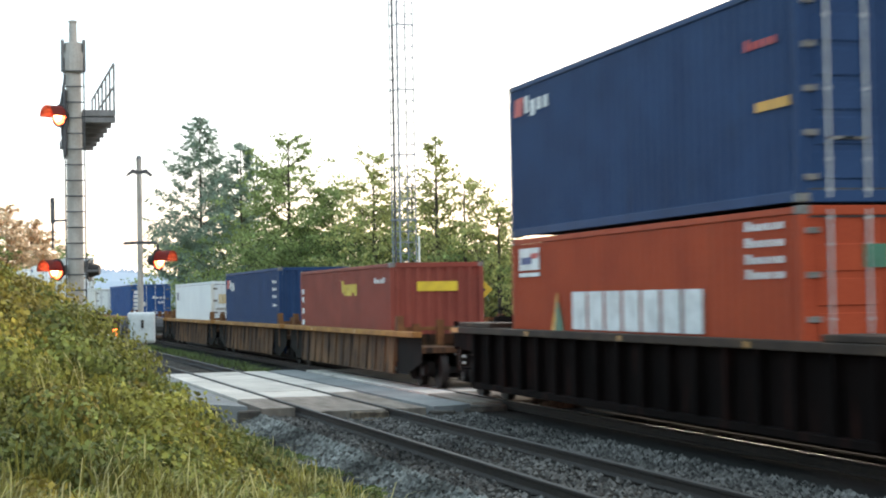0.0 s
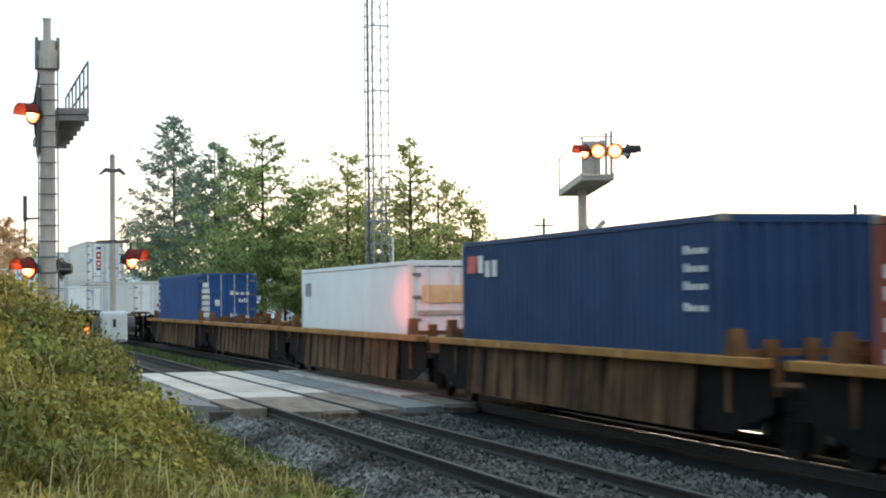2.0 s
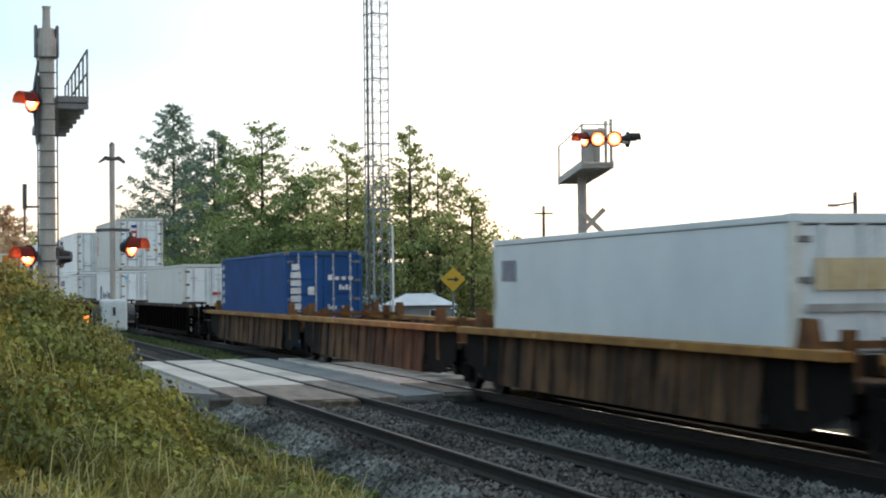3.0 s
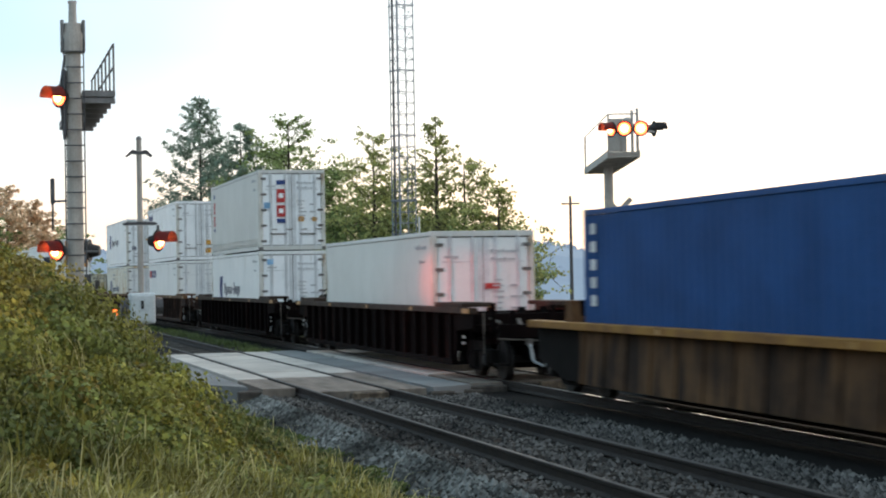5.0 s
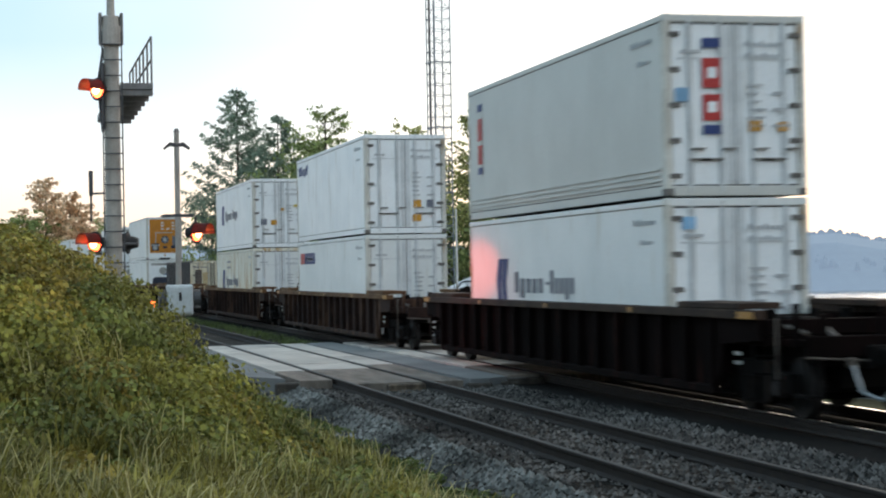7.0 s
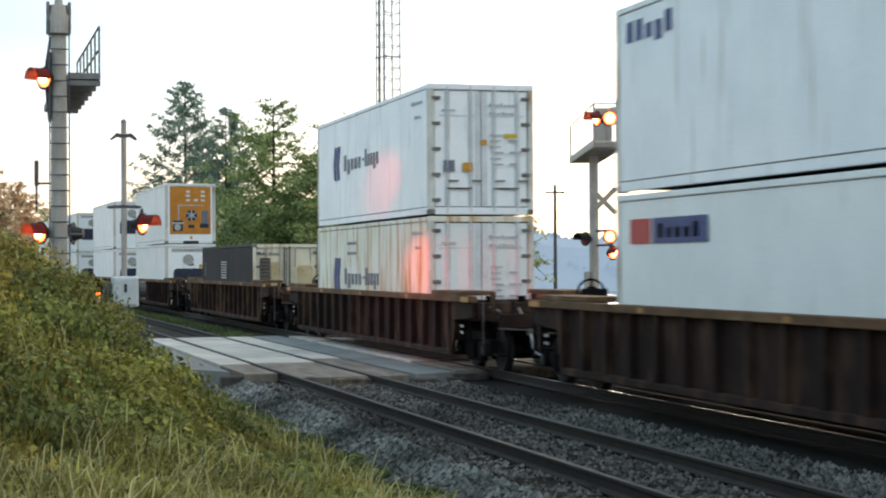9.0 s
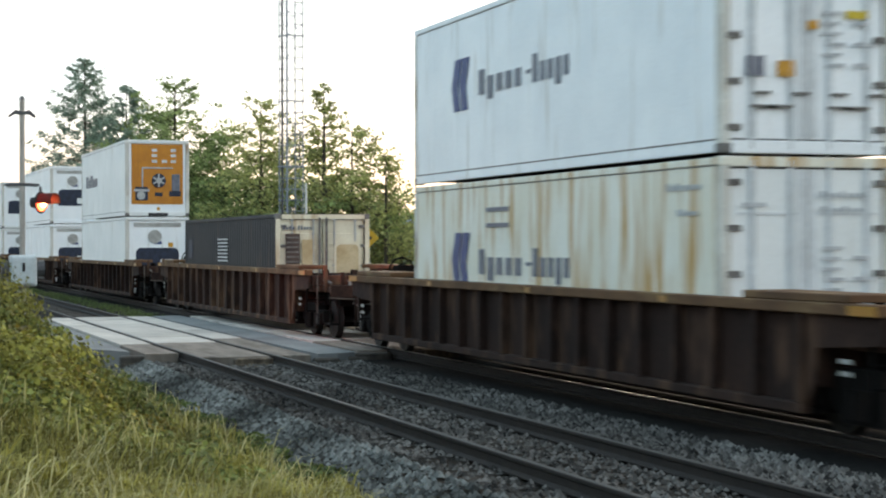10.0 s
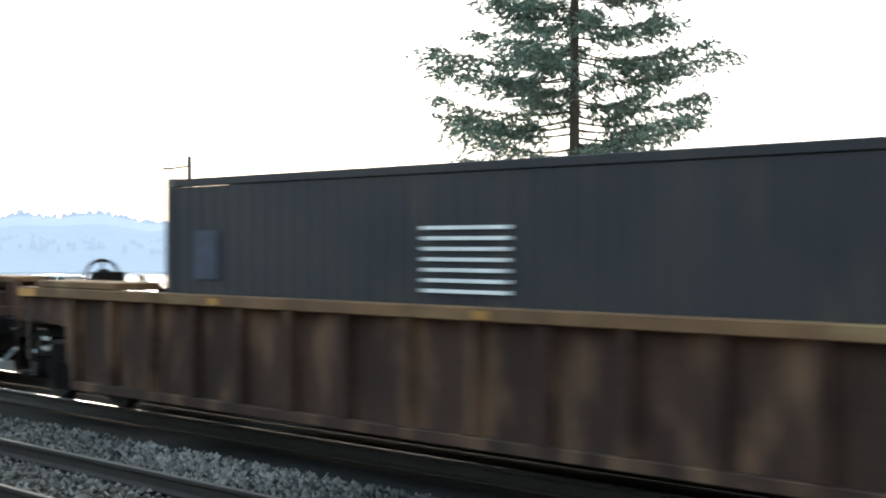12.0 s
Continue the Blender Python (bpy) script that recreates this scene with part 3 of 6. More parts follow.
        part("front_wall", bm, wall, root)
    else:
        machinery(root, h, end)
    return root


def machinery(root, h, kind):
    """The cooling unit that fills the front end of a refrigerated box."""
    w = M["unit_orange"] if kind == "orange_unit" else M["reefer_cool"]
    part("unit_housing", boxes((HX - 0.12, HX - 0.06, -HY + 0.14, HY - 0.14, 0.16, h - 0.13)), M["reefer_cool"], root)
    if kind == "orange_unit":
        u = part("unit_panel", boxes((HX - 0.08, HX - 0.03, -0.98, 0.98, 0.45, h - 0.16), bev=0.015), w, root, "orange painted refrigeration panel")
        bm = bmesh.new()
        tube(bm, (HX - 0.05, 0.05, 1.35), (HX + 0.0, 0.05, 1.35), 0.27, seg=20)
        fan = part("fan_shroud", bm, M["unit_dark"], u)
        bm = bmesh.new()
        tube(bm, (HX - 0.02, 0.05, 1.35), (HX + 0.012, 0.05, 1.35), 0.11, seg=14)
        part("fan_hub", bm, M["galv"], u)
        for i in range(6):
            bm = bmesh.new()
            a = i * math.pi / 3
            box(bm, HX - 0.0, HX + 0.008, -0.03, 0.03, 0.08, 0.25, Matrix.Translation((0, 0.05, 1.35)) @ Matrix.Rotation(a, 4, "X"))
            part("fan_blade", bm, M["galv"], u)
        part("compressor_recess", boxes((HX - 0.05, HX - 0.02, -0.85, -0.35, 0.58, 1.12), bev=0.02), M["unit_dark"], u, "dark compressor recess")
        bm = bmesh.new()
        tube(bm, (HX - 0.05, -0.62, 0.78), (HX + 0.0, -0.62, 0.78), 0.16, seg=14)
        box(bm, HX - 0.04, HX - 0.005, -0.9, -0.3, 0.93, 1.02)
        part("compressor", bm, M["galv"], u)
        part("control_box", boxes((HX - 0.05, HX + 0.01, 0.55, 0.86, 0.95, 1.6), bev=0.02), M["decal_grey"], u, "grey control box")
        for slot in ((0.45, 0.9, 0.75, 0.95), (-0.1, 0.2, 0.75, 0.9)):
            part("condenser_slot", boxes((HX - 0.05, HX - 0.02, *slot)), M["unit_dark"], u)
        part("pipe", boxes((HX - 0.04, HX - 0.01, -0.6, -0.54, 1.1, 1.85), (HX - 0.04, HX - 0.01, -0.6, 0.6, 1.8, 1.86), bev=0.01), M["galv"], u)
        for y in (-0.5, -0.1, 0.28, 0.62):
            for z in (2.08, 2.3, 2.5):
                if (y + z * 3) % 0.7 > 0.2:
                    part("lettering_bar", boxes((HX - 0.04, HX - 0.022, y - 0.11, y + 0.09, z - 0.05, z + 0.06)), M["decal_white"], u)
        part("forklift_slot", boxes((HX - 0.05, HX - 0.002, -0.35, 0.4, 0.0, 0.12)), M["gasket"], root)
        part("warning_triangle", boxes((HX - 0.05, HX - 0.035, -0.02, 0.1, 0.22, 0.34)), M["decal_amber"], root)
    else:
        bm = bmesh.new()
        out = []
        for cx, a0 in ((0.62, 0), (-0.62, 90)):
            for k in range(4):
                a = radians(a0 + k * 30)
                out.append((cx + 0.2 * math.cos(a), 1.52 + 0.2 * math.sin(a)))
        prism(bm, [(0.82, 0.9)] + out + [(-0.82, 0.9)], "x", HX - 0.08, HX - 0.045)
        part("compressor_recess", bm, M["unit_dark"], root, "dark blue compressor recess")
        part("control_box", boxes((HX - 0.06, HX - 0.03, 0.12, 0.6, 1.0, 1.28), bev=0.01), M["reefer_white"], root)
        part("badge", boxes((HX - 0.07, HX - 0.05, -0.12, 0.16, 1.86, 1.97)), M["decal_blue"], root)
        part("warning_triangle", boxes((HX - 0.07, HX - 0.05, 0.42, 0.6, 1.74, 1.92), bev=0.004), M["decal_amber"], root)
        bm = bmesh.new()
        tube(bm, (HX - 0.07, -0.1, h - 0.75), (HX - 0.02, -0.1, h - 0.75), 0.26, seg=18)
        part("fan_shroud", bm, M["rail_grey"], root)
        part("vent_panel", boxes((HX - 0.07, HX - 0.045, -0.9, 0.9, h - 0.38, h - 0.22)), M["rail_grey"], root)


def hooked_logo(c, z0):
    for dx in (0.0, 0.40):
        decal(c, "side", -3.93 + dx, -3.60 + dx, z0 + 0.42, z0 + 0.90, M["decal_blue"], "logo_shape", skew=0.19)
        decal(c, "side", -3.80 + dx, -3.50 + dx, z0, z0 + 0.42, M["decal_blue"], "logo_shape", skew=-0.12)
    letters(c, "side", -2.55, -0.45, z0 + 0.20, z0 + 0.62, 5, M["decal_grey"])
    decal(c, "side", -0.38, -0.18, z0 + 0.36, z0 + 0.42, M["decal_grey"], "lettering_bar")
    letters(c, "side", -0.1, 1.45, z0 + 0.20, z0 + 0.64, 5, M["decal_grey"])


def small_marks(c, h, dark=True):
    m = M["faded_grey"] if dark else M["decal_white"]
    letters(c, "side", 4.6, 5.6, h - 0.40, h - 0.30, 8, m)
    letters(c, "side", 4.9, 5.5, h - 0.72, h - 0.64, 5, m)
    letters(c, "end", 1.4, 2.1, h - 0.5, h - 0.42, 8, m)
    letters(c, "end", 1.4, 2.0, h - 0.68, h - 0.61, 6, m)
    rnd = random.Random(int(h * 1000) + len(c.children))
    for k in range(6):
        z = h - 1.15 - k * 0.13
        a = rnd.choice((1.42, 1.47))
        decal(c, "end", a, a + rnd.uniform(0.18, 0.30), z, z + 0.04, m, "lettering_bar")
        if k % 2:
            decal(c, "end", 1.86, 1.86 + rnd.uniform(0.15, 0.3), z, z + 0.05, m, "lettering_bar")
    decal(c, "end", 0.30, 0.62, h - 0.62, h - 0.57, m, "lettering_bar")


# ================= wagons =================
def wheel_mesh():
    bm = bmesh.new()
    prof = [(0.09, -0.07), (0.16, -0.07), (0.36, -0.03), (0.42, -0.03), (0.42, 0.08), (0.45, 0.09), (0.45, 0.115), (0.36, 0.115), (0.34, 0.05), (0.16, 0.05), (0.09, 0.07)]
    seg = 24
    rings = []
    for i in range(seg):
        a = 2 * math.pi * i / seg
        rings.append([bm.verts.new((r * math.cos(a), y, r * math.sin(a))) for r, y in prof])
    for i in range(seg):
        j = (i + 1) % seg
        for k in range(len(prof)):
            q = (k + 1) % len(prof)
            bm.faces.new((rings[i][k], rings[i][q], rings[j][q], rings[j][k]))
    return mesh_of("wheel", bm, M["wheel_steel"])


def frame_mesh():
    """Cast side frame of a freight truck, in the x-z plane."""
    bm = bmesh.new()
    prism(bm, [(-1.15, 0.36), (-1.15, 0.62), (-0.7, 0.64), (-0.45, 0.78), (0.45, 0.78), (0.7, 0.64), (1.15, 0.62), (1.15, 0.36), (0.7, 0.40), (0.42, 0.18), (-0.42, 0.18), (-0.7, 0.40)], "y", -0.08, 0.08)
    for x in (-0.89, 0.89):
        box(bm, x - 0.13, x + 0.13, -0.13, 0.13, 0.3, 0.56)
    for x in (-0.17, 0.0, 0.17):
        tube(bm, (x, -0.12, 0.24), (x, -0.12, 0.56), 0.06, seg=8)
    return mesh_of("side_frame", bm, M["under"])


WHEEL, FRAME = wheel_mesh(), frame_mesh()
AXLES = []


def truck(car, x):
    bm = boxes((-0.2, 0.2, -1.05, 1.05, 0.42, 0.72), bev=0.03)
    tube(bm, (0, 0, 0.7), (0, 0, 0.82), 0.2, seg=12)
    t = part("truck", bm, M["under"], car, "grimy cast steel freight truck")
    t.matrix_basis = pose(x, 0, 0)
    # solid beams added so the lit road doesn't show through the truck
    for sx in (-1, 1):
        part("brake_beam", boxes((*sorted((sx * 0.42, sx * 0.60)), -0.85, 0.85, 0.22, 0.56), bev=0.03), M["under"], t)
    part("centre_sill", boxes((-1.3, 1.3, -0.35, 0.35, 0.40, 0.78), bev=0.03), M["under"], t)
    for s in (-1, 1):
        f = part("side_frame", FRAME, None, t)
        f.matrix_basis = pose(0, s * 1.0, 0)
    for ax in (-0.89, 0.89):
        bm = bmesh.new()
        tube(bm, (0, -1.05, 0), (0, 1.05, 0), 0.075, seg=10)
        for s in (-1, 1):
            tube(bm, (0, s * 1.12, 0), (0, s * 1.17, 0), 0.1, seg=8)
        for s in (-1, 1):
            m = Matrix.Rotation(math.pi if s > 0 else 0, 4, "Z")
            wb = bmesh.new()
            wb.from_mesh(WHEEL)
            wb.transform(Matrix.Translation((0, s * 0.7525, 0)) @ m)
            tmp = bpy.data.meshes.new("tmp")
            wb.to_mesh(tmp)
            wb.free()
            bm.from_mesh(tmp)
            bpy.data.meshes.remove(tmp)
        a = part("wheelset", bm, M["wheel_steel"], t)
        a.matrix_basis = pose(ax, 0, 0.42)
        AXLES.append((a, ax))
    return t


def coupler(car, x, s):
    bm = boxes((min(x, x + s * 0.75), max(x, x + s * 0.75), -0.09, 0.09, 0.76, 0.98), bev=0.02)
    box(bm, min(x + s * 0.72, x + s * 1.0), max(x + s * 0.72, x + s * 1.0), -0.2, 0.16, 0.72, 1.02)
    part("coupler", bm, M["under"], car)
    bm = bmesh.new()
    pts = [Vector((x + s * 0.1, -0.45, 0.75)), Vector((x + s * 0.4, -0.48, 0.42)), Vector((x + s * 0.8, -0.4, 0.34)), Vector((x + s * 1.05, -0.3, 0.55))]
    for a, b in zip(pts, pts[1:]):
        tube(bm, a, b, 0.026, seg=6)
    part("brake_hose", bm, M["galv"], car, "pale dangling air brake hose")


def well_car(label, group, style, front_truck=True, rear_truck=True, paint="car_brown", outer=0):
    """A container well wagon; origin on the rail level under its middle, +x ahead."""
    root = tagged(new("well_wagon"), label, "railway wagon", group)
    tan = style == "tan"
    body, sill = (M["car_tan"], M["sill_yellow"]) if tan else (M[paint], M["sill_dark"] if paint == "car_black" else M["sill_brown"])
    halves = {-1: 5.4 if tan else 8.3, 1: 5.4 if tan else 8.3}     # reach of the side plates behind and ahead
    tips = {-1: 7.75 if tan else 9.85, 1: 7.65 if tan else 9.85}    # reach of the sills
    if tan and outer:                                              # the outer end of the set stands over a whole truck
        halves[outer], tips[outer] = 6.85, 9.3
    h0, h1 = -halves[-1], halves[1]
    top = 1.32 if tan else 1.55 if paint == "car_brown" else 1.49
    bot = 0.27 if tan else 0.25
    for s in (-1, 1):
        def span(a, b):
            return (min(s * a, s * b), max(s * a, s * b))
        if tan:
            # the plate leans out towards its foot, under an overhanging sill
            bm = bmesh.new()
            prism(bm, [(s * 1.235, top - 0.1), (s * 1.26, top - 0.1), (s * 1.335, bot), (s * 1.31, bot)], "x", h0, h1)
            part("side_plate", bm, body, root)
        else:
            part("side_plate", boxes((h0, h1, *span(1.255, 1.285), bot + 0.1, top - 0.1)), body, root)
            part("bottom_sill", boxes((h0, h1, *span(1.26, 1.40), bot, bot + 0.12), bev=0.012), body, root)
        part("top_sill", boxes((-tips[-1], tips[1], *span(1.24, 1.47 if tan else 1.43), top - 0.13, top), bev=0.012), sill, root)
        n = 13 if tan else 17
        for i in range(n):
            x = h0 + 0.06 + (h1 - h0 - 0.12) * i / (n - 1)
            if tan:
                bm = bmesh.new()
                prism(bm, [(s * 1.255, top - 0.131), (s * 1.30, top - 0.131), (s * 1.365, bot + 0.02), (s * 1.325, bot + 0.02)], "x", x - 0.06, x + 0.06)
                part("rib", bm, body, root)
            else:
                part("rib", boxes((x - 0.055, x + 0.055, *span(1.28, 1.412), bot + 0.121, top - 0.131), bev=0.01), body, root)
        for e in (-1, 1):
            a, b = e * halves[e], e * tips[e]
            bm = bmesh.new()
            prism(bm, [(a, top - 0.131), (b, top - 0.131), (b, top - 0.42), (a + e * 0.25, top - 0.5), (a + e * 0.2, bot + 0.35), (a, bot + 0.1)], "y", *span(1.29, 1.35))
            # on tan wagons a black sheet stands in for the shade here
            if tan:
                bm.free()
                bm = bmesh.new()
                prism(bm, [(a, top - 0.131), (b, top - 0.131), (b, 0.62), (a + e * 1.05, 0.29), (a, bot + 0.02)], "y", *span(1.235, 1.26))
            part("end_plate", bm, M["under"] if tan else body, root, "black end plate standing in for shade" if tan else "")
            if tan:
                # bulkhead post on the sill
                bm = bmesh.new()
                x = e * (max(halves[e], 6.2) + 0.45)
                prism(bm, [(x - 0.22, top), (x + 0.22, top), (x + 0.1, top + 0.36), (x - 0.1, top + 0.36)], "y", *span(1.2, 1.36))
                part("corner_guide", bm, M["rust_guide"], root)
            else:
                x0, x1 = sorted((e * 7.0, e * 9.3))
                part("walkway", boxes((x0, x1, *span(0.75, 1.42), top + 0.004, top + 0.095), bev=0.012), sill, root)
                part("reflector", boxes((*sorted((e * 9.3, e * 9.84)), *span(1.43, 1.436), top - 0.12, top - 0.02)), M["reflector"], root)
        for x in ((-3.0, 3.0) if tan else (-4.6, 0.2, 4.9)):
            part("reflector", boxes((x - 0.09, x + 0.09, *(span(1.47, 1.476) if tan else span(1.43, 1.436)), top - 0.11, top - 0.03)), M["reflector"], root)
    part("well_floor", boxes(*[(x - 0.25, x + 0.25, -1.3, 1.3, bot + 0.0, bot + 0.05) for x in np.linspace(h0 + 0.3, h1 - 0.3, 7)], (h0, h1, -0.12, 0.12, bot - 0.02, bot + 0.04)), M["under"], root)
    for e in (-1, 1):
        half, ends = max(halves[e], 6.35), tips[e]
        x0, x1 = sorted((e * (half + 0.05), e * ends))
        part("end_platform", boxes((x0, x1, -1.24, 1.24, top - 0.5, top - 0.36), (x0, x1, -0.4, 0.4, 0.84, top - 0.36), bev=0.012), body, root)
        # black blocks added to fill the wagon ends in place of shade
        if tan:
            part("articulation_frame", boxes((*sorted((e * (half + 0.1), e * 7.9)), -1.1, 1.1, 0.62, top - 0.37), bev=0.03), M["under"], root, "articulation frame, black for the shade in the gap")
        else:
            part("brake_rigging", boxes((*sorted((e * 8.5, e * 10.4)), -0.75, 0.75, 0.72, 0.98), bev=0.03), M["under"], root)
        x0, x1 = sorted((e * half, e * (half + 0.12)))
        part("bulkhead", boxes((x0, x1, -1.29, 1.29, bot + 0.3, top - 0.1)), body, root)
        if tan:
            bm = bmesh.new()
            for y in (-0.9, -0.3, 0.35, 0.95):
                box(bm, x0 + e * 0.5, x1 + e * 0.5, y - 0.09, y + 0.09, top - 0.36, top + random.uniform(0.12, 0.3))
            box(bm, *sorted((e * (half + 0.4), e * (half + 0.55))), -1.2, 1.2, top + 0.0, top + 0.09)
            part("end_rack", bm, M["rust_guide"], root, "rusty yellow end rack")
        else:
            bm = bmesh.new()
            x = e * 9.55
            for y in (-1.3, -0.85):
                tube(bm, (x, y, 0.55), (x, y, top - 0.1), 0.02, seg=6)
            for z in (0.6, 0.85, 1.1):
                tube(bm, (x, -1.3, z), (x, -0.85, z), 0.018, seg=6)
            part("grab_ladder", bm, M["under"], root)
            for z in (1.18, 1.05):
                part("placard", boxes((*sorted((e * 9.02, e * 9.24)), -1.36, -1.352, z - 0.33, z - 0.28)), M["rail_grey"], root)
            part("end_beam", boxes((*sorted((e * 9.7, e * 9.88)), -1.25, 1.25, top - 0.35, top - 0.13), bev=0.012), body, root)
            for y in (-0.6, 0.1, 0.6):
                bm = bmesh.new()
                tube(bm, (e * 8.6, y, top - 0.34), (e * 8.6, y, top - 0.02), 0.09, seg=8)
                part("air_reservoir", bm, M["under"], root)
            part("brake_cylinder", boxes((*sorted((e * 8.4, e * 9.5)), -0.55, -0.2, top - 0.36, top - 0.12), bev=0.03), M["under"], root)
            x0, x1 = sorted((e * 9.88, e * 10.75))
            part("end_step", boxes((x0, x1, -1.02, 1.02, top - 0.5, top - 0.40), bev=0.012), body, root)
            part("end_beam", boxes((*sorted((e * 10.62, e * 10.76)), -1.05, 1.05, top - 0.62, top - 0.34), bev=0.012), body, root)
            for y in (-0.95, 0.95):
                part("corner_step", boxes((*sorted((e * 10.3, e * 10.72)), y - 0.12, y + 0.12, 0.32, 0.36), (*sorted((e * 10.68, e * 10.72)), y - 0.12, y - 0.09, 0.34, top - 0.5), (*sorted((e * 10.68, e * 10.72)), y + 0.09, y + 0.12, 0.34, top - 0.5)), M["under"], root)
            # ladders, levers and air pipes that crowd the end
            for y, z1 in ((-1.12, top + 0.10), (-0.72, top - 0.05), (0.15, top + 0.04), (0.8, top + 0.12)):
                part("end_post", boxes((*sorted((e * 10.5, e * 10.58)), y - 0.045, y + 0.045, top - 0.5, z1), bev=0.01), body, root)
            bars_at = [((e * 10.78, -1.1, top - 0.62), (e * 10.78, 0.2, top - 0.70), 0.018, "cut_lever"), ((e * 9.95, -1.0, top - 0.22), (e * 10.62, -1.0, top - 0.30), 0.03, "air_pipe"),
                       ((e * 9.95, -0.4, top - 0.26), (e * 10.6, -0.55, top - 0.38), 0.04, "air_pipe"), ((e * 10.05, -1.18, 0.55), (e * 10.05, -1.18, top - 0.1), 0.02, "grab_iron")]
            for p0, p1, r, nm in bars_at:
                bm = bmesh.new()
                tube(bm, p0, p1, r, seg=6)
                part(nm, bm, M["mid_steel"], root)
            part("angle_cock", boxes((*sorted((e * 10.7, e * 10.85)), -0.5, -0.38, 0.72, 0.86), bev=0.02), M["mid_steel"], root)
            coupler(root, e * 10.75, e)
            part("draft_sill", boxes((*sorted((e * 9.7, e * 10.9)), -0.2, 0.2, 0.7, 1.02), bev=0.02), M["under"], root)
    if not tan:
        bm = bmesh.new()
        for i in range(16):
            a, b = 2 * math.pi * i / 16, 2 * math.pi * (i + 1) / 16
            tube(bm, (-9.2, 0.26 * math.cos(a) - 0.5, top + 0.10 + 0.26 * math.sin(a)), (-9.2, 0.26 * math.cos(b) - 0.5, top + 0.10 + 0.26 * math.sin(b)), 0.022, seg=6)
        for a in (0, math.pi / 2):
            tube(bm, (-9.2, 0.26 * math.cos(a) - 0.5, top + 0.10 + 0.26 * math.sin(a)), (-9.2, -0.26 * math.cos(a) - 0.5, top + 0.10 - 0.26 * math.sin(a)), 0.018, seg=6)
        box(bm, -9.15, -8.9, -0.7, -0.3, top - 0.3, top + 0.2)
        tube(bm, (-9.22, -0.5, top + 0.1), (-9.1, -0.5, top + 0.1), 0.14, seg=12)
        part("brake_wheel", bm, M["under"], root, "black hand brake wheel and housing")
    tx = 8.1 if tan else 9.05
    if front_truck:
        truck(root, tx)
    if rear_truck:
        truck(root, -tx)
    return root


MOVERS = []   # thing, place of its middle along the train, half span, height


def build_train():
    grp, tgrp, cgrp = "dark well wagons", "yellow articulated well wagons", "containers on the train"
    UP, LO = 3.23, 0.30

    def put(ob, front, z):
        MOVERS.append((ob, front - HX, 9.0, z))

    def car(front, loaded, paint="car_mid"):
        c = well_car({"car_brown": "brown", "car_mid": "dark brown"}.get(paint, "nearly black") + " rusty well wagon under " + loaded, grp, "dark", paint=paint)
        put(c, front, 0.0)

    # the stack ahead of the yellow wagons
    car(99.6, "a blue and orange stack", "car_black")
    c = container("orange-red corrugated container with a weathered white panel", cgrp, 2.896, M["orange_red"], "doors")
    put(c, 99.6, LO)
    for i in range(7):
        decal(c, "side", -2.6 + i * 0.82, -2.6 + i * 0.82 + 0.69, 1.22, 1.87, M["decal_white"], "lettering_bar")
    decal(c, "side", -5.6, -4.4, 2.29, 2.70, M["decal_white"], "logo_panel", "white logo panel")
    decal(c, "side", -5.5, -4.85, 2.40, 2.53, M["decal_blue"], "logo_shape", proud=0.010, skew=0.05)
    decal(c, "side", -4.95, -4.5, 2.50, 2.60, M["decal_red"], "logo_shape", proud=0.010, skew=0.1)
    decal(c, "side", -5.6, -4.4, 2.17, 2.24, M["decal_white"], "lettering_bar")
    for x0, x1, tip, m in ((-3.85, -3.5, -3.4, "decal_amber"), (-3.6, -3.0, -3.38, "decal_green")):
        bm = bmesh.new()
        prism(bm, [(x0, 1.0), (x1, 1.0), (tip + 0.03, 1.86 if m == "decal_amber" else 1.7), (tip - 0.03, 1.86 if m == "decal_amber" else 1.7)], "y", -HY - (0.006 if m == "decal_amber" else 0.010), -HY + 0.004)
        part("logo_shape", bm, M[m], c)
    for z in (2.62, 2.4, 2.18, 1.98):
        letters(c, "side", 4.5, 5.7, z, z + 0.13, 5, M["decal_white"])
    decal(c, "end", 0.9, 1.25, 2.1, 2.4, M["decal_green"], "sticker")
    c = container("dark blue corrugated container stacked on an orange one", cgrp, 2.896, M["navy"], "doors")
    put(c, 99.6, UP)
    decal(c, "side", -5.75, -5.25, 2.28, 2.62, M["decal_red"], "logo_shape", skew=0.08)
    letters(c, "side", -5.1, -3.6, 2.3, 2.62, 4, M["decal_white"])
    letters(c, "side", 4.6, 5.6, 2.1, 2.25, 5, M["decal_red"])
    decal(c, "side", 4.9, 5.9, 1.25, 1.38, M["decal_amber"], "lettering_bar")
    # five articulated yellow units
    fronts = (77.2, 61.0, 44.6, 28.4, 12.18)
    names = ("maroon container", "dark blue container", "white container", "no load, its well empty", "blue container")
    for i, (f, n) in enumerate(zip(fronts, names)):
        c = well_car("yellow-topped rusty well wagon with " + n, tgrp, "tan", front_truck=(i == 0), rear_truck=True, outer=1 if i == 0 else -1 if i == 4 else 0)
        put(c, f, 0.0)
    c = container("maroon corrugated container with yellow lettering bars", cgrp, 2.70, M["maroon"], "corrugated")
    put(c, 77.2, LO)
    letters(c, "side", 0.3, 2.3, 1.98, 2.32, 6, M["decal_yellow"])
    decal(c, "end", 0.7, 1.75, 1.98, 2.22, M["decal_yellow"], "lettering_bar")
    for z in (2.15, 1.9, 1.55, 1.2):
        decal(c, "side", -5.8, -5.5, z - 0.16, z, M["decal_white"], "lettering_bar")
    letters(c, "side", 4.4, 5.6, 2.2, 2.34, 6, M["decal_white"])
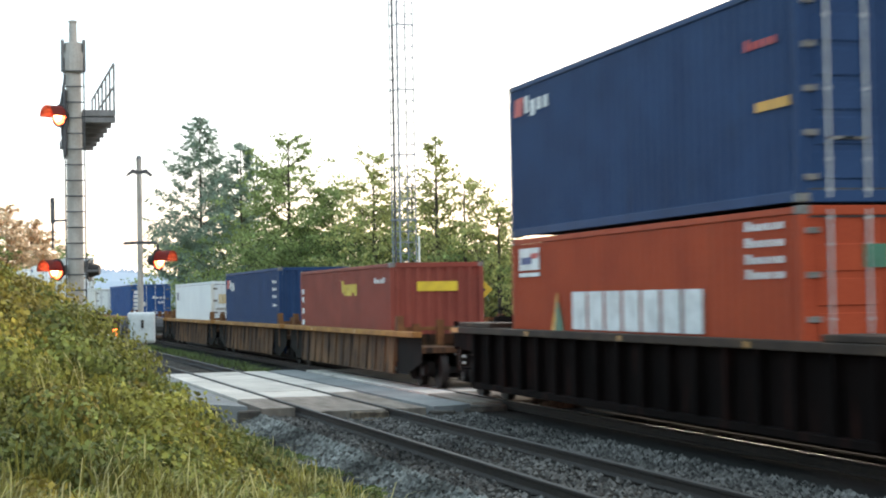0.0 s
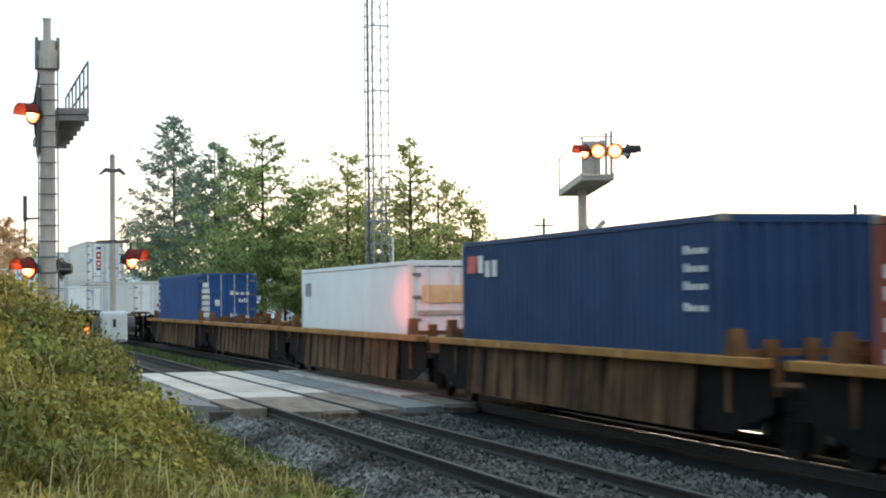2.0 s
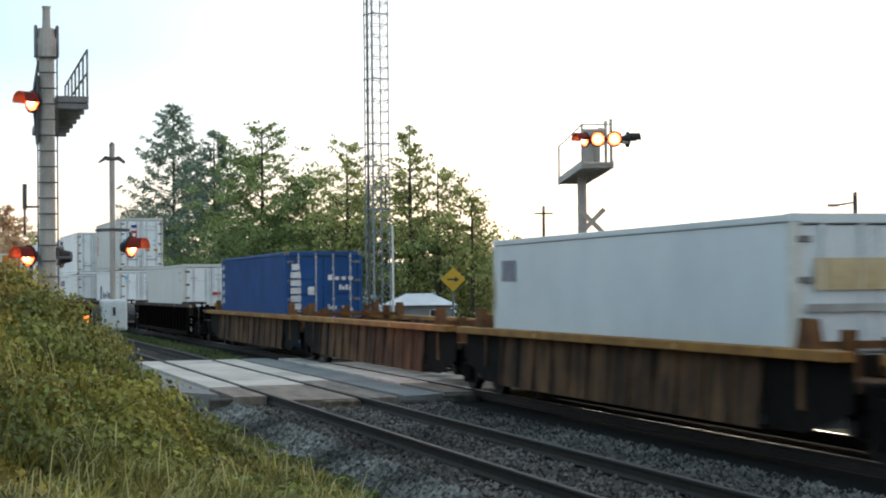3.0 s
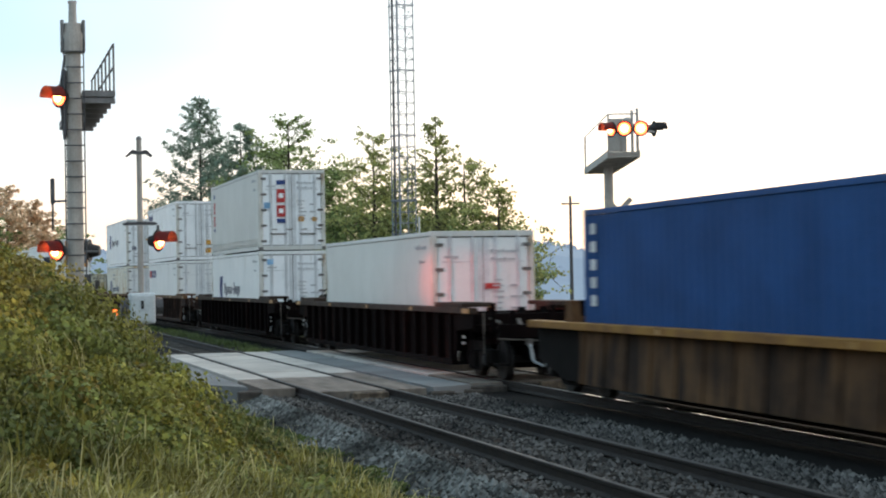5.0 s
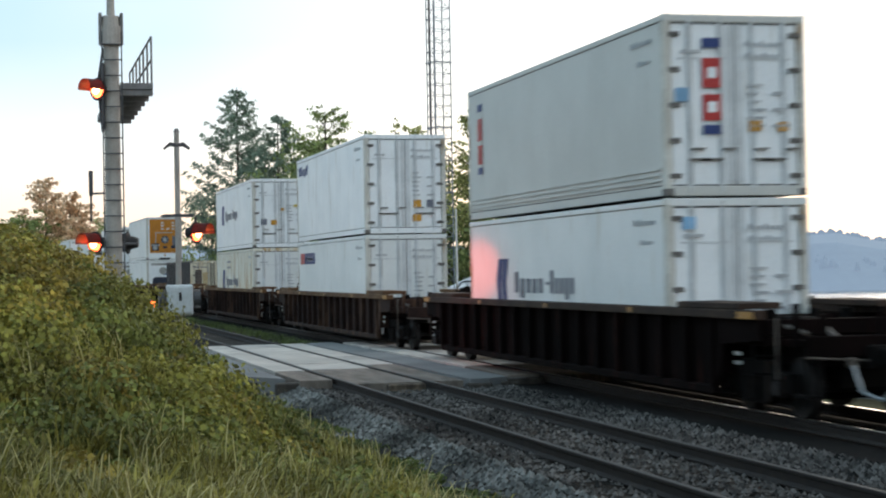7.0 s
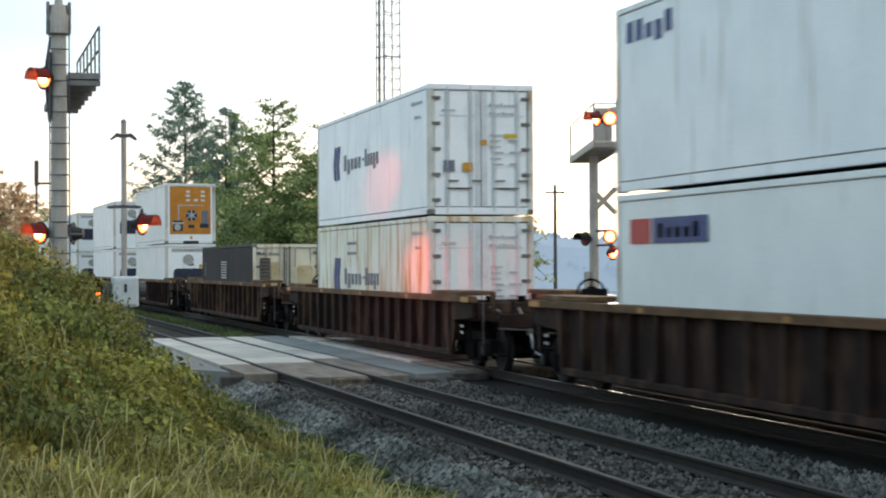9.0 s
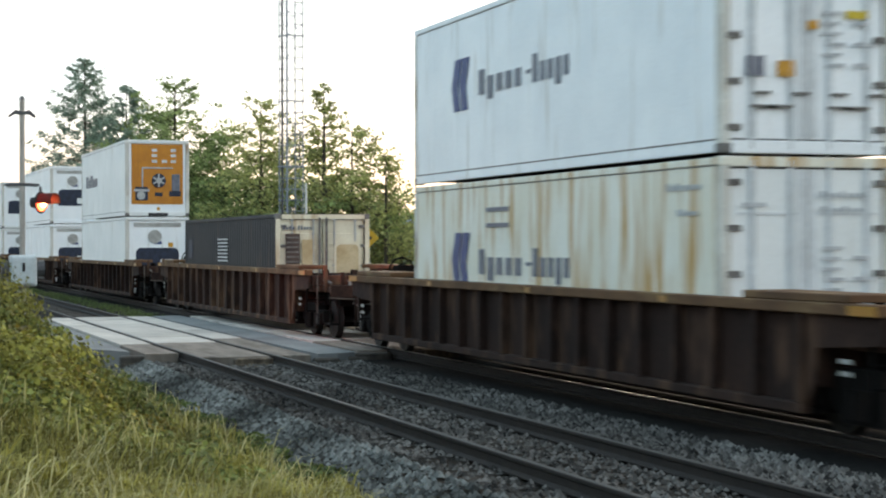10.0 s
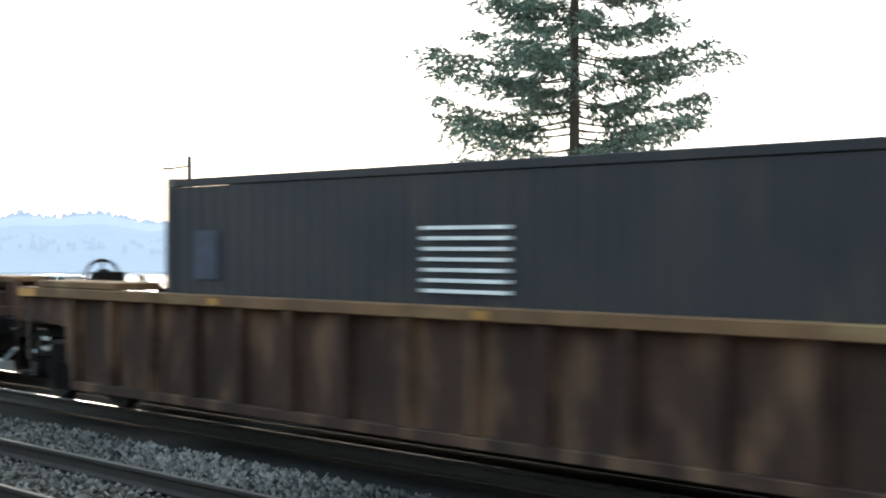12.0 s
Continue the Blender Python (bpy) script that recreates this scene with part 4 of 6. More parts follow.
    c = container("dark blue corrugated container with a red and white logo", cgrp, 2.93, M["navy"], "corrugated")
    put(c, 61.0, LO)
    decal(c, "side", -5.75, -5.15, 2.3, 2.64, M["decal_red"], "logo_shape", skew=0.08)
    letters(c, "side", -5.0, -3.65, 2.3, 2.64, 3, M["decal_white"])
    for z in (2.4, 2.15, 1.9, 1.6):
        letters(c, "side", 4.9, 5.7, z, z + 0.12, 4, M["decal_white"])
    c = container("pale grey-white container with strapped end doors", cgrp, 2.68, M["grey_white"], "doors", "reefer")
    put(c, 44.6, LO)
    decal(c, "side", -5.55, -4.75, 1.9, 2.28, M["decal_grey"], "logo_shape")
    decal(c, "end", 0.32, 1.60, 1.72, 2.12, M["tan_panel"], "sticker", "tan sign board")
    for z in (1.45, 0.95):
        decal(c, "end", 0.2, 2.2, z, z + 0.1, M["rail_grey"], "door_strap", proud=0.02)
    c = container("bright blue corrugated container with white door markings", cgrp, 2.93, M["blue"], "doors")
    put(c, 11.4, LO)
    for k in range(6):
        z = 2.3 - k * 0.24
        decal(c, "end", 0.18, 0.5, z - 0.18, z, M["decal_white"], "lettering_bar")
    decal(c, "end", 0.22, 0.46, 2.36, 2.55, M["decal_white"], "logo_shape", skew=0.0)
    decal(c, "end", 0.72, 0.92, 1.6, 1.85, M["decal_white"], "sticker")
    for z, a, b in ((2.05, 1.35, 2.2), (1.75, 1.7, 2.1), (1.15, 1.35, 1.65), (1.1, 1.8, 2.15)):
        letters(c, "end", a, b, z, z + 0.16, 4, M["decal_white"])
    for k in range(5):
        decal(c, "side", -5.75, -5.5, 2.5 - k * 0.3, 2.68 - k * 0.3, M["decal_white"], "lettering_bar")
    # refrigerated boxes on dark wagons
    car(-11.0, "one white container", "car_black")
    c = container("plain pale grey refrigerated container with white doors", cgrp, 2.88, M["reefer_grey"], "doors", "reefer", door_mat=M["reefer_white"])
    put(c, -11.0, LO)
    small_marks(c, 2.88)
    decal(c, "end", 1.25, 1.6, 1.55, 1.68, M["decal_red"], "sticker")
    decal(c, "end", 1.3, 1.5, 1.05, 1.2, M["decal_amber"], "sticker")
    car(-35.26, "a white container stack", "car_black")
    c = container("white refrigerated container with a blue hooked logo", cgrp, 2.896, M["reefer_white"], "doors", "reefer", door_mat=M["reefer_cool"])
    put(c, -35.26, LO)
    hooked_logo(c, 1.14)
    small_marks(c, 2.896)
    decal(c, "end", 0.28, 0.5, 2.4, 2.6, M["decal_sky"], "sticker")
    c = container("grey refrigerated container with a red and blue door stripe", cgrp, 2.896, M["reefer_grey"], "doors", "reefer", door_mat=M["reefer_cool"])
    put(c, -35.26, UP)
    for z0, z1, m in ((2.36, 2.52, "decal_blue"), (1.72, 2.2, "decal_red"), (1.2, 1.62, "decal_red"), (0.98, 1.13, "decal_blue")):
        decal(c, "end", 0.66, 0.98, z0, z1, M[m], "logo_shape")
        decal(c, "side", -5.25, -4.9, z0, z1, M[m], "logo_shape")
    decal(c, "end", 0.74, 0.9, 1.88, 2.05, M["reefer_cool"], "logo_shape", proud=0.009)
    decal(c, "end", 0.74, 0.9, 1.33, 1.5, M["reefer_cool"], "logo_shape", proud=0.009)
    decal(c, "end", 0.2, 0.42, 1.5, 1.72, M["decal_sky"], "sticker")
    decal(c, "end", 1.45, 1.65, 1.03, 1.2, M["decal_amber"], "sticker")
    decal(c, "end", 1.95, 2.12, 1.03, 1.18, M["decal_amber"], "sticker")
    for z in (0.24, 0.33, 0.42):
        decal(c, "side", -5.9, 5.9, z, z + 0.035, M["reefer_grey"], "side_ridge", proud=0.02)
    small_marks(c, 2.896)
    car(-59.36, "a pale container stack")
    for z, lab in ((LO, "pale refrigerated container with a red and blue logo"), (UP, "pale grey refrigerated container with amber door signs")):
        c = container(lab, cgrp, 2.896, M["reefer_cool"] if z == UP else M["reefer_white"], "doors", "reefer", door_mat=M["reefer_cool"] if z == UP else M["reefer_white"])
        put(c, -59.36, z)
        if z == UP:
            letters(c, "side", -5.6, -3.7, 2.3, 2.62, 5, M["decal_blue"])
            decal(c, "end", 1.45, 1.68, 0.75, 0.98, M["decal_amber"], "sticker")
            decal(c, "end", 1.42, 1.68, 0.35, 0.55, M["decal_amber"], "sticker")
            decal(c, "end", 1.85, 2.05, 0.75, 0.98, M["decal_grey"], "sticker")
        else:
            decal(c, "side", -5.5, -4.7, 2.12, 2.5, M["decal_red"], "logo_shape")
            decal(c, "side", -4.6, -2.6, 2.12, 2.5, M["decal_blue"], "logo_shape")
            letters(c, "side", -4.4, -2.8, 2.2, 2.42, 5, M["decal_white"])
        small_marks(c, 2.896)
    car(-82.9, "a white container stack")
    c = container("stained white refrigerated container with a blue hooked logo", cgrp, 2.896, M["reefer_rusty"], "doors", "reefer", door_mat=M["reefer_white"])
    put(c, -82.9, LO)
    hooked_logo(c, 1.12)
    small_marks(c, 2.896)
    for z in (2.36, 2.1):
        decal(c, "side", -2.2, -1.15, z, z + 0.07, M["decal_grey"], "vent_slot")
    c = container("clean white refrigerated container with a blue hooked logo", cgrp, 2.896, M["reefer_cool"], "doors", "reefer")
    put(c, -82.9, UP)
    hooked_logo(c, 1.2)
    small_marks(c, 2.896)
    decal(c, "end", 0.78, 1.02, 0.95, 1.15, M["decal_amber"], "sticker")
    decal(c, "end", 0.35, 0.6, 0.95, 1.2, M["decal_grey"], "sticker")
    decal(c, "end", 1.75, 2.05, 1.7, 1.8, M["decal_yellow"], "sticker")
    decal(c, "end", 1.2, 1.35, 1.55, 1.66, M["decal_amber"], "sticker")
    car(-106.36, "one black container", "car_brown")
    c = container("black-sided container with a stained cream end", cgrp, 2.60, M["black_paint"], "doors", "dry", door_mat=M["cream"], depth=0.014)
    put(c, -106.36, LO)
    for k in range(7):
        decal(c, "side", -0.95, 0.35, 1.36 + k * 0.1, 1.395 + k * 0.1, M["decal_white"], "louvre", proud=0.016)
    decal(c, "side", -5.4, -4.85, 1.42, 1.98, M["unit_dark"], "side_hatch")
    # cream end: louvred grille, two close locking posts and a round-cornered access panel
    decal(c, "end", 0.26, 0.62, 1.2, 2.1, M["grille_brown"], "door_grille", "rusty brown door grille", proud=0.03)
    for k in range(7):
        decal(c, "end", 0.28, 0.60, 1.26 + k * 0.12, 1.30 + k * 0.12, M["casting"], "grille_slat", proud=0.04)
    decal(c, "end", 0.68, 0.96, 1.1, 1.95, M["tan_panel"], "stain_plate", "rust-streaked plate", proud=0.008)

    def rounded(y0, y1, z0, z1, r, n=6):
        out = [(y0 - HY, z0), (y1 - HY, z0)]
        for cy, a0 in ((y1 - r, 0), (y0 + r, 90)):
            out += [(cy - HY + r * math.cos(radians(a0 + 90 * q / n)), z1 - r + r * math.sin(radians(a0 + 90 * q / n))) for q in range(n + 1)]
        return out
    bm = bmesh.new()
    prism(bm, rounded(1.50, 2.20, 0.3, 1.90, 0.16), "x", HX - 0.01, HX + 0.03)
    part("panel_rim", bm, M["cream"], c)
    bm = bmesh.new()
    prism(bm, rounded(1.56, 2.14, 0.3, 1.83, 0.13), "x", HX + 0.02, HX + 0.036)
    part("access_panel", bm, M["tan_panel"], c, "rusty tan access panel")
    for y in (1.13, 1.31):
        bm = bmesh.new()
        tube(bm, (HX + 0.02, y - HY, 0.1), (HX + 0.02, y - HY, 2.5), 0.032, seg=8)
        part("locking_bar", bm, M["casting"], c, "dark grimy locking bar")
    decal(c, "end", 0.16, 2.3, 2.46, 2.58, M["cream"], "header_face", proud=0.012)
    decal(c, "end", 0.01, 0.13, 0.13, 2.47, M["cream"], "post_face", proud=0.012)
    decal(c, "end", 2.31, 2.43, 0.13, 2.47, M["cream"], "post_face", proud=0.012)
    letters(c, "end", 0.2, 0.52, 2.2, 2.3, 4, M["decal_grey"])
    letters(c, "end", 0.58, 0.95, 2.2, 2.3, 5, M["decal_grey"])
    car(-130.64, "a stack with orange cooling unit")
    c = container("white refrigerated container with a dark compressor recess", cgrp, 2.896, M["reefer_white"], "white_unit", "reefer")
    put(c, -130.64, LO)
    c = container("white refrigerated container with an orange cooling unit", cgrp, 2.896, M["reefer_white"], "orange_unit", "reefer")
    put(c, -130.64, UP)
    letters(c, "side", -4.6, -1.2, 1.35, 1.85, 8, M["decal_grey"])
    for k, f in enumerate((-154.1, -177.6, -201.1)):
        car(f, "a white container stack")
        for z in (LO, UP):
            c = container("white refrigerated container with a round fan cover", cgrp, 2.896, M["reefer_white"] if k % 2 else M["reefer_cool"], "white_unit", "reefer")
            put(c, f, z)


def train_place(u, t):
    d = t - 6.5
    return u + 18.283 * d - 0.0222 * d * d


def train_pose(x, half, z):
    ya, yb = bend(x - half), bend(x + half)
    return pose(x, TRAIN_Y + (ya + yb) / 2, z, 0, 0, math.degrees(math.atan2(yb - ya, 2 * half)))


def motions():
    for ob, u, half, z in MOVERS:
        walk(ob, [(k * 0.5, train_pose(train_place(u, k * 0.5), half, z)) for k in range(25)])
    for a, ax in AXLES:
        rows = []
        for f in range(361):
            t = f / 30.0
            rows.append((t, pose(ax, 0, 0.42, 0, math.degrees(train_place(0, t) / 0.42) % 360, 0)))
        walk(a, rows)


make_ground()
make_track(NEAR_Y, "track_bed_near", "grey crushed stone ballast under the empty near track")
make_track(TRAIN_Y, "track_bed_far", "oil-darkened stone ballast under the train, its shade painted in")
make_road()
build_train()
# ================= crossing signals =================
M["pale_metal"] = mat("pale_metal", (0.47, 0.43, 0.39), (0.37, 0.335, 0.30), 0.6, 0.0, scale=2, fine=20, bump=0.1, stain=(0.22, 0.18, 0.14), stain_at=0.62)
M["dark_metal"] = mat("dark_metal", (0.10, 0.10, 0.105), (0.07, 0.07, 0.075), 0.6, 0.2, scale=3, fine=20, bump=0.1)
M["tower_grey"] = mat("tower_grey", (0.27, 0.30, 0.34), (0.19, 0.22, 0.26), 0.6, 0.1, scale=3, fine=20, bump=0.1)
M["mid_metal"] = mat("mid_metal", (0.22, 0.21, 0.21), (0.16, 0.155, 0.15), 0.6, 0.1, scale=3, fine=20, bump=0.1)
M["signal_black"] = mat("signal_black", (0.03, 0.026, 0.026), (0.02, 0.018, 0.018), 0.55, bump=0.05)
M["lens_lit"] = mat("lens_lit", (0.6, 0.05, 0.02), (0.5, 0.03, 0.02), 0.3, bump=0, glow=(1.0, 0.10, 0.03), glow_power=11.0)
M["lens_hot"] = mat("lens_hot", (0.6, 0.2, 0.1), None, 0.3, bump=0, glow=(1.0, 0.42, 0.16), glow_power=24.0)
# red on lit hoods is painted lamp light; unlit lenses use it too
M["lens_red_hood_glow"] = mat("lens_red_hood_glow", (0.17, 0.03, 0.025), (0.11, 0.022, 0.02), 0.6, bump=0)
M["amber_lit"] = mat("amber_lit", (0.7, 0.2, 0.02), None, 0.3, bump=0, glow=(1.0, 0.16, 0.02), glow_power=4.0)
M["cabinet"] = mat("cabinet", (0.62, 0.65, 0.66), (0.52, 0.55, 0.56), 0.45, scale=2, fine=20, bump=0.04)
M["sign_white"] = mat("sign_white", (0.7, 0.68, 0.66), (0.6, 0.58, 0.56), 0.5, bump=0.02)
M["sign_yellow"] = mat("sign_yellow", (0.62, 0.36, 0.02), (0.55, 0.31, 0.02), 0.5, bump=0.02)


def flasher(parent, p, way, lit=True):
    """A hooded flashing lamp at p whose lens looks along way (level)."""
    d = Vector(way).normalized()
    m = Matrix.Translation(p) @ d.to_track_quat("X", "Z").to_matrix().to_4x4()
    bm = bmesh.new()
    tube(bm, (-0.01, 0, 0), (0.01, 0, 0), 0.225, seg=24)
    bm.transform(m)
    disc = part("backing_disc", bm, M["signal_black"], parent, "round black lamp backing")
    bm = bmesh.new()
    tube(bm, (-0.2, 0, 0), (-0.01, 0, 0), 0.10, 0.15, seg=12)
    bm.transform(m)
    part("lamp_housing", bm, M["signal_black"], disc)
    bm = bmesh.new()
    tube(bm, (0.012, 0, 0), (0.05, 0, 0), 0.175, 0.15, seg=18)
    bm.transform(m)
    lens = part("lens", bm, M["lens_lit"] if lit else M["lens_red_hood_glow"], disc, "glowing red lens" if lit else "dark red lens")
    bm = bmesh.new()
    tube(bm, (0.05, 0, 0), (0.09, 0, 0), 0.105, 0.06, seg=18)
    bm.transform(m)
    part("lens_centre", bm, M["lens_hot"] if lit else M["lens_red_hood_glow"], disc, "bright orange heart of the lens" if lit else "")
    bm = bmesh.new()
    rows = []
    n = 12
    for x in (0.0, 0.34):
        rows.append([bm.verts.new((x, 0.19 * math.cos(a), 0.19 * math.sin(a))) for a in [radians(-8 + 196 * i / n) for i in range(n + 1)]])
    for i in range(n):
        bm.faces.new((rows[0][i], rows[0][i + 1], rows[1][i + 1], rows[1][i]))
    bmesh.ops.solidify(bm, geom=list(bm.faces), thickness=0.008)
    bm.transform(m)
    # a lit hood is coloured red for the lamp light on it
    part("hood", bm, M["lens_red_hood_glow"] if lit else M["signal_black"], disc, "hood with red lamp light painted on" if lit else "black hood")


def bars(parent, name, pairs, r, material, seg=6, label=""):
    for a, b in pairs:
        bm = bmesh.new()
        tube(bm, a, b, r, seg=seg)
        part(name, bm, material, parent, label)


def near_cantilever():
    X, Y = -35.0, 2.0
    s = tagged(new("cantilever_signal"), "tall pale steel cantilever crossing signal with walkway and red lamps", "crossing signal", "cantilever signals")
    s.matrix_basis = pose(X, Y, 0)
    bm = bmesh.new()
    tube(bm, (0, 0, -0.2), (0, 0, 6.85), 0.165, 0.15, seg=20)
    part("mast", bm, M["pale_metal"], s)
    bm = bmesh.new()
    tube(bm, (0, 0, 6.64), (0, 0, 7.02), 0.215, seg=16)
    tube(bm, (0, 0, 7.02), (0, 0, 7.22), 0.175, 0.17, seg=16)
    tube(bm, (0, 0, 7.22), (0, 0, 7.62), 0.082, 0.075, seg=12)
    tube(bm, (0, 0, 7.62), (0, 0, 7.66), 0.09, seg=12)
    part("mast_cap", bm, M["pale_metal"], s, "pale bolted mast cap and finial")
    for y0 in (-0.235, 0.175):
        part("clamp_plate", boxes((-0.1, 0.1, y0, y0 + 0.06, 6.66, 7.28), bev=0.01), M["mid_metal"], s)
    part("ladder_rail", boxes((0.19, 0.23, -0.20, -0.175, 0.4, 6.9)), M["dark_metal"], s)
    part("ladder_rail", boxes((0.19, 0.23, 0.175, 0.20, 0.4, 6.9)), M["dark_metal"], s)
    for i in range(21):
        bars(s, "rung", [((0.21, -0.18, 0.55 + 0.305 * i), (0.21, 0.18, 0.55 + 0.305 * i))], 0.014, M["dark_metal"])
    # arm over the road, with its walkway
    arm = part("arm", boxes((-6.6, -0.1, 0.04, 0.15, 5.70, 5.87), bev=0.01), M["mid_metal"], s)
    wk = part("walkway", boxes((-6.6, 0.05, 0.16, 0.80, 5.84, 5.88)), M["dark_metal"], s, "dark steel grating walkway")
    part("walkway_edge", boxes((-6.6, 0.05, 0.76, 0.80, 5.80, 5.91), (0.02, 0.06, 0.16, 0.80, 5.79, 5.91)), M["mid_metal"], wk)
    for i in range(7):
        x = -0.02 - i * 1.05
        part("cross_bearer", boxes((x - 0.05, x + 0.05, 0.1, 0.80, 5.66, 5.77), bev=0.008), M["mid_metal"], wk)
    for i in range(7):
        x = 0.0 - i * 1.05
        bars(wk, "baluster", [((x, 0.78, 5.85), (x, 0.78, 6.83))], 0.022, M["mid_metal"])
    bars(wk, "handrail", [((0, 0.78, 6.83), (-6.4, 0.78, 6.83)), ((0, 0.78, 6.38), (-6.4, 0.78, 6.38))], 0.022, M["mid_metal"])
    bars(wk, "handrail", [((-6.3, 0.16, 6.36), (-6.3, 0.78, 6.36))], 0.022, M["mid_metal"])
    part("side_bracket", boxes((-0.12, 0.12, -0.21, -0.14, 5.0, 6.3), bev=0.02), M["dark_metal"], s)
    bars(s, "bracket_arm", [((0, -0.15, 6.6), (0, -0.26, 5.9)), ((0, -0.26, 5.9), (0, -0.18, 4.95))], 0.03, M["dark_metal"])
    flasher(s, (0.1, -0.27, 5.78), (0.75, -1, 0))
    bars(s, "lamp_bracket", [((0, 0, 2.75), (-0.1, -0.45, 2.75)), ((0, 0, 2.75), (-0.1, 0.45, 2.75))], 0.03, M["dark_metal"])
    flasher(s, (0.0, -0.36, 2.78), (0.75, -1, 0))
    flasher(s, (-0.5, 0.3, 2.78), (-0.35, -1, 0), False)
    bars(s, "sensor_post", [((-0.2, -0.42, 3.2), (-0.2, -0.42, 4.05)), ((-0.2, -0.42, 3.75), (0, -0.1, 3.75))], 0.022, M["dark_metal"])
    part("sensor", boxes((-0.24, -0.16, -0.46, -0.38, 3.7, 4.2), bev=0.01), M["dark_metal"], s)
    part("foundation", boxes((-0.4, 0.4, -0.4, 0.4, -0.3, 0.15), bev=0.03), M["panel_conc"], s)


def flasher_mast():
    X, Y = -36.2, 3.36
    s = tagged(new("flasher_mast"), "thin grey crossing mast with crossbuck, red lamp and lowered gate", "crossing signal")
    s.matrix_basis = pose(X, Y, 0)
    bm = bmesh.new()
    tube(bm, (0, 0, -0.2), (0, 0, 5.05), 0.062, 0.055, seg=14)
    part("mast", bm, M["pale_metal"], s)
    bm = bmesh.new()
    tube(bm, (0, 0, 5.05), (0, 0, 5.12), 0.07, 0.03, seg=12)
    part("mast_cap", bm, M["mid_metal"], s)
    for sg in (-1, 1):
        bm = bmesh.new()
        prism(bm, [(0, 4.80), (sg * 0.14, 4.84), (sg * 0.27, 4.72), (sg * 0.25, 4.69), (sg * 0.13, 4.76), (0, 4.74)], "x", -0.12, 0.06)
        part("crossbuck_blade", bm, M["dark_metal"], s)
        bm = bmesh.new()
        prism(bm, [(0, 3.37), (sg * 0.30, 3.36), (sg * 0.36, 3.33), (sg * 0.30, 3.30), (0, 3.31)], "x", -0.1, 0.06)
        part("lamp_bracket", bm, M["dark_metal"], s)
    flasher(s, (0.05, 0.36, 2.98), (0.75, 1, 0))
    bars(s, "lamp_hanger", [((0, 0.36, 3.3), (0, 0.36, 3.1))], 0.03, M["dark_metal"])
    arm = part("gate_arm", boxes((-9.5, -0.3, -0.50, -0.42, 1.36, 1.46)), M["sign_white"], s, "lowered white gate arm")
    for x in (-0.75,):
        part("gate_lamp", boxes((x - 0.05, x + 0.05, -0.51, -0.41, 1.46, 1.58), bev=0.02), M["amber_lit"], arm, "small glowing amber gate lamp")
    part("gate_machine", boxes((-0.35, -0.05, -0.30, 0.16, 1.25, 1.80), bev=0.03), M["mid_metal"], s)
    part("foundation", boxes((-0.3, 0.3, -0.3, 0.3, -0.3, 0.05), bev=0.03), M["panel_conc"], s)
    # control cabinet on its own post
    c = tagged(new("control_cabinet"), "light grey signal control cabinet on a post", "control box")
    c.matrix_basis = pose(-34.6, 3.22, 0)
    part("case", boxes((-0.2, 0.2, -0.25, 0.25, 1.33, 1.93), bev=0.03), M["cabinet"], c)
    part("cabinet_door", boxes((0.2, 0.225, -0.21, 0.21, 1.38, 1.88), bev=0.01), M["cabinet"], c)
    part("latch", boxes((0.225, 0.25, -0.03, 0.02, 1.62, 1.78), bev=0.005), M["signal_black"], c, "black door latch")
    bm = bmesh.new()
    tube(bm, (0, 0, -0.3), (0, 0, 1.34), 0.06, seg=12)
    part("post", bm, M["pale_metal"], c)
    for sg in (-1, 1):
        bm = bmesh.new()
        tube(bm, (0, sg * 0.33, 1.48), (0.02, sg * 0.33, 1.83), 0.075, seg=12)
        part("side_drum", bm, M["mid_metal"], c)
        bm = bmesh.new()
        tube(bm, (0, sg * 0.27, 1.66), (0, sg * 0.4, 1.66), 0.16, seg=14)
        part("side_ring", bm, M["dark_metal"], c)


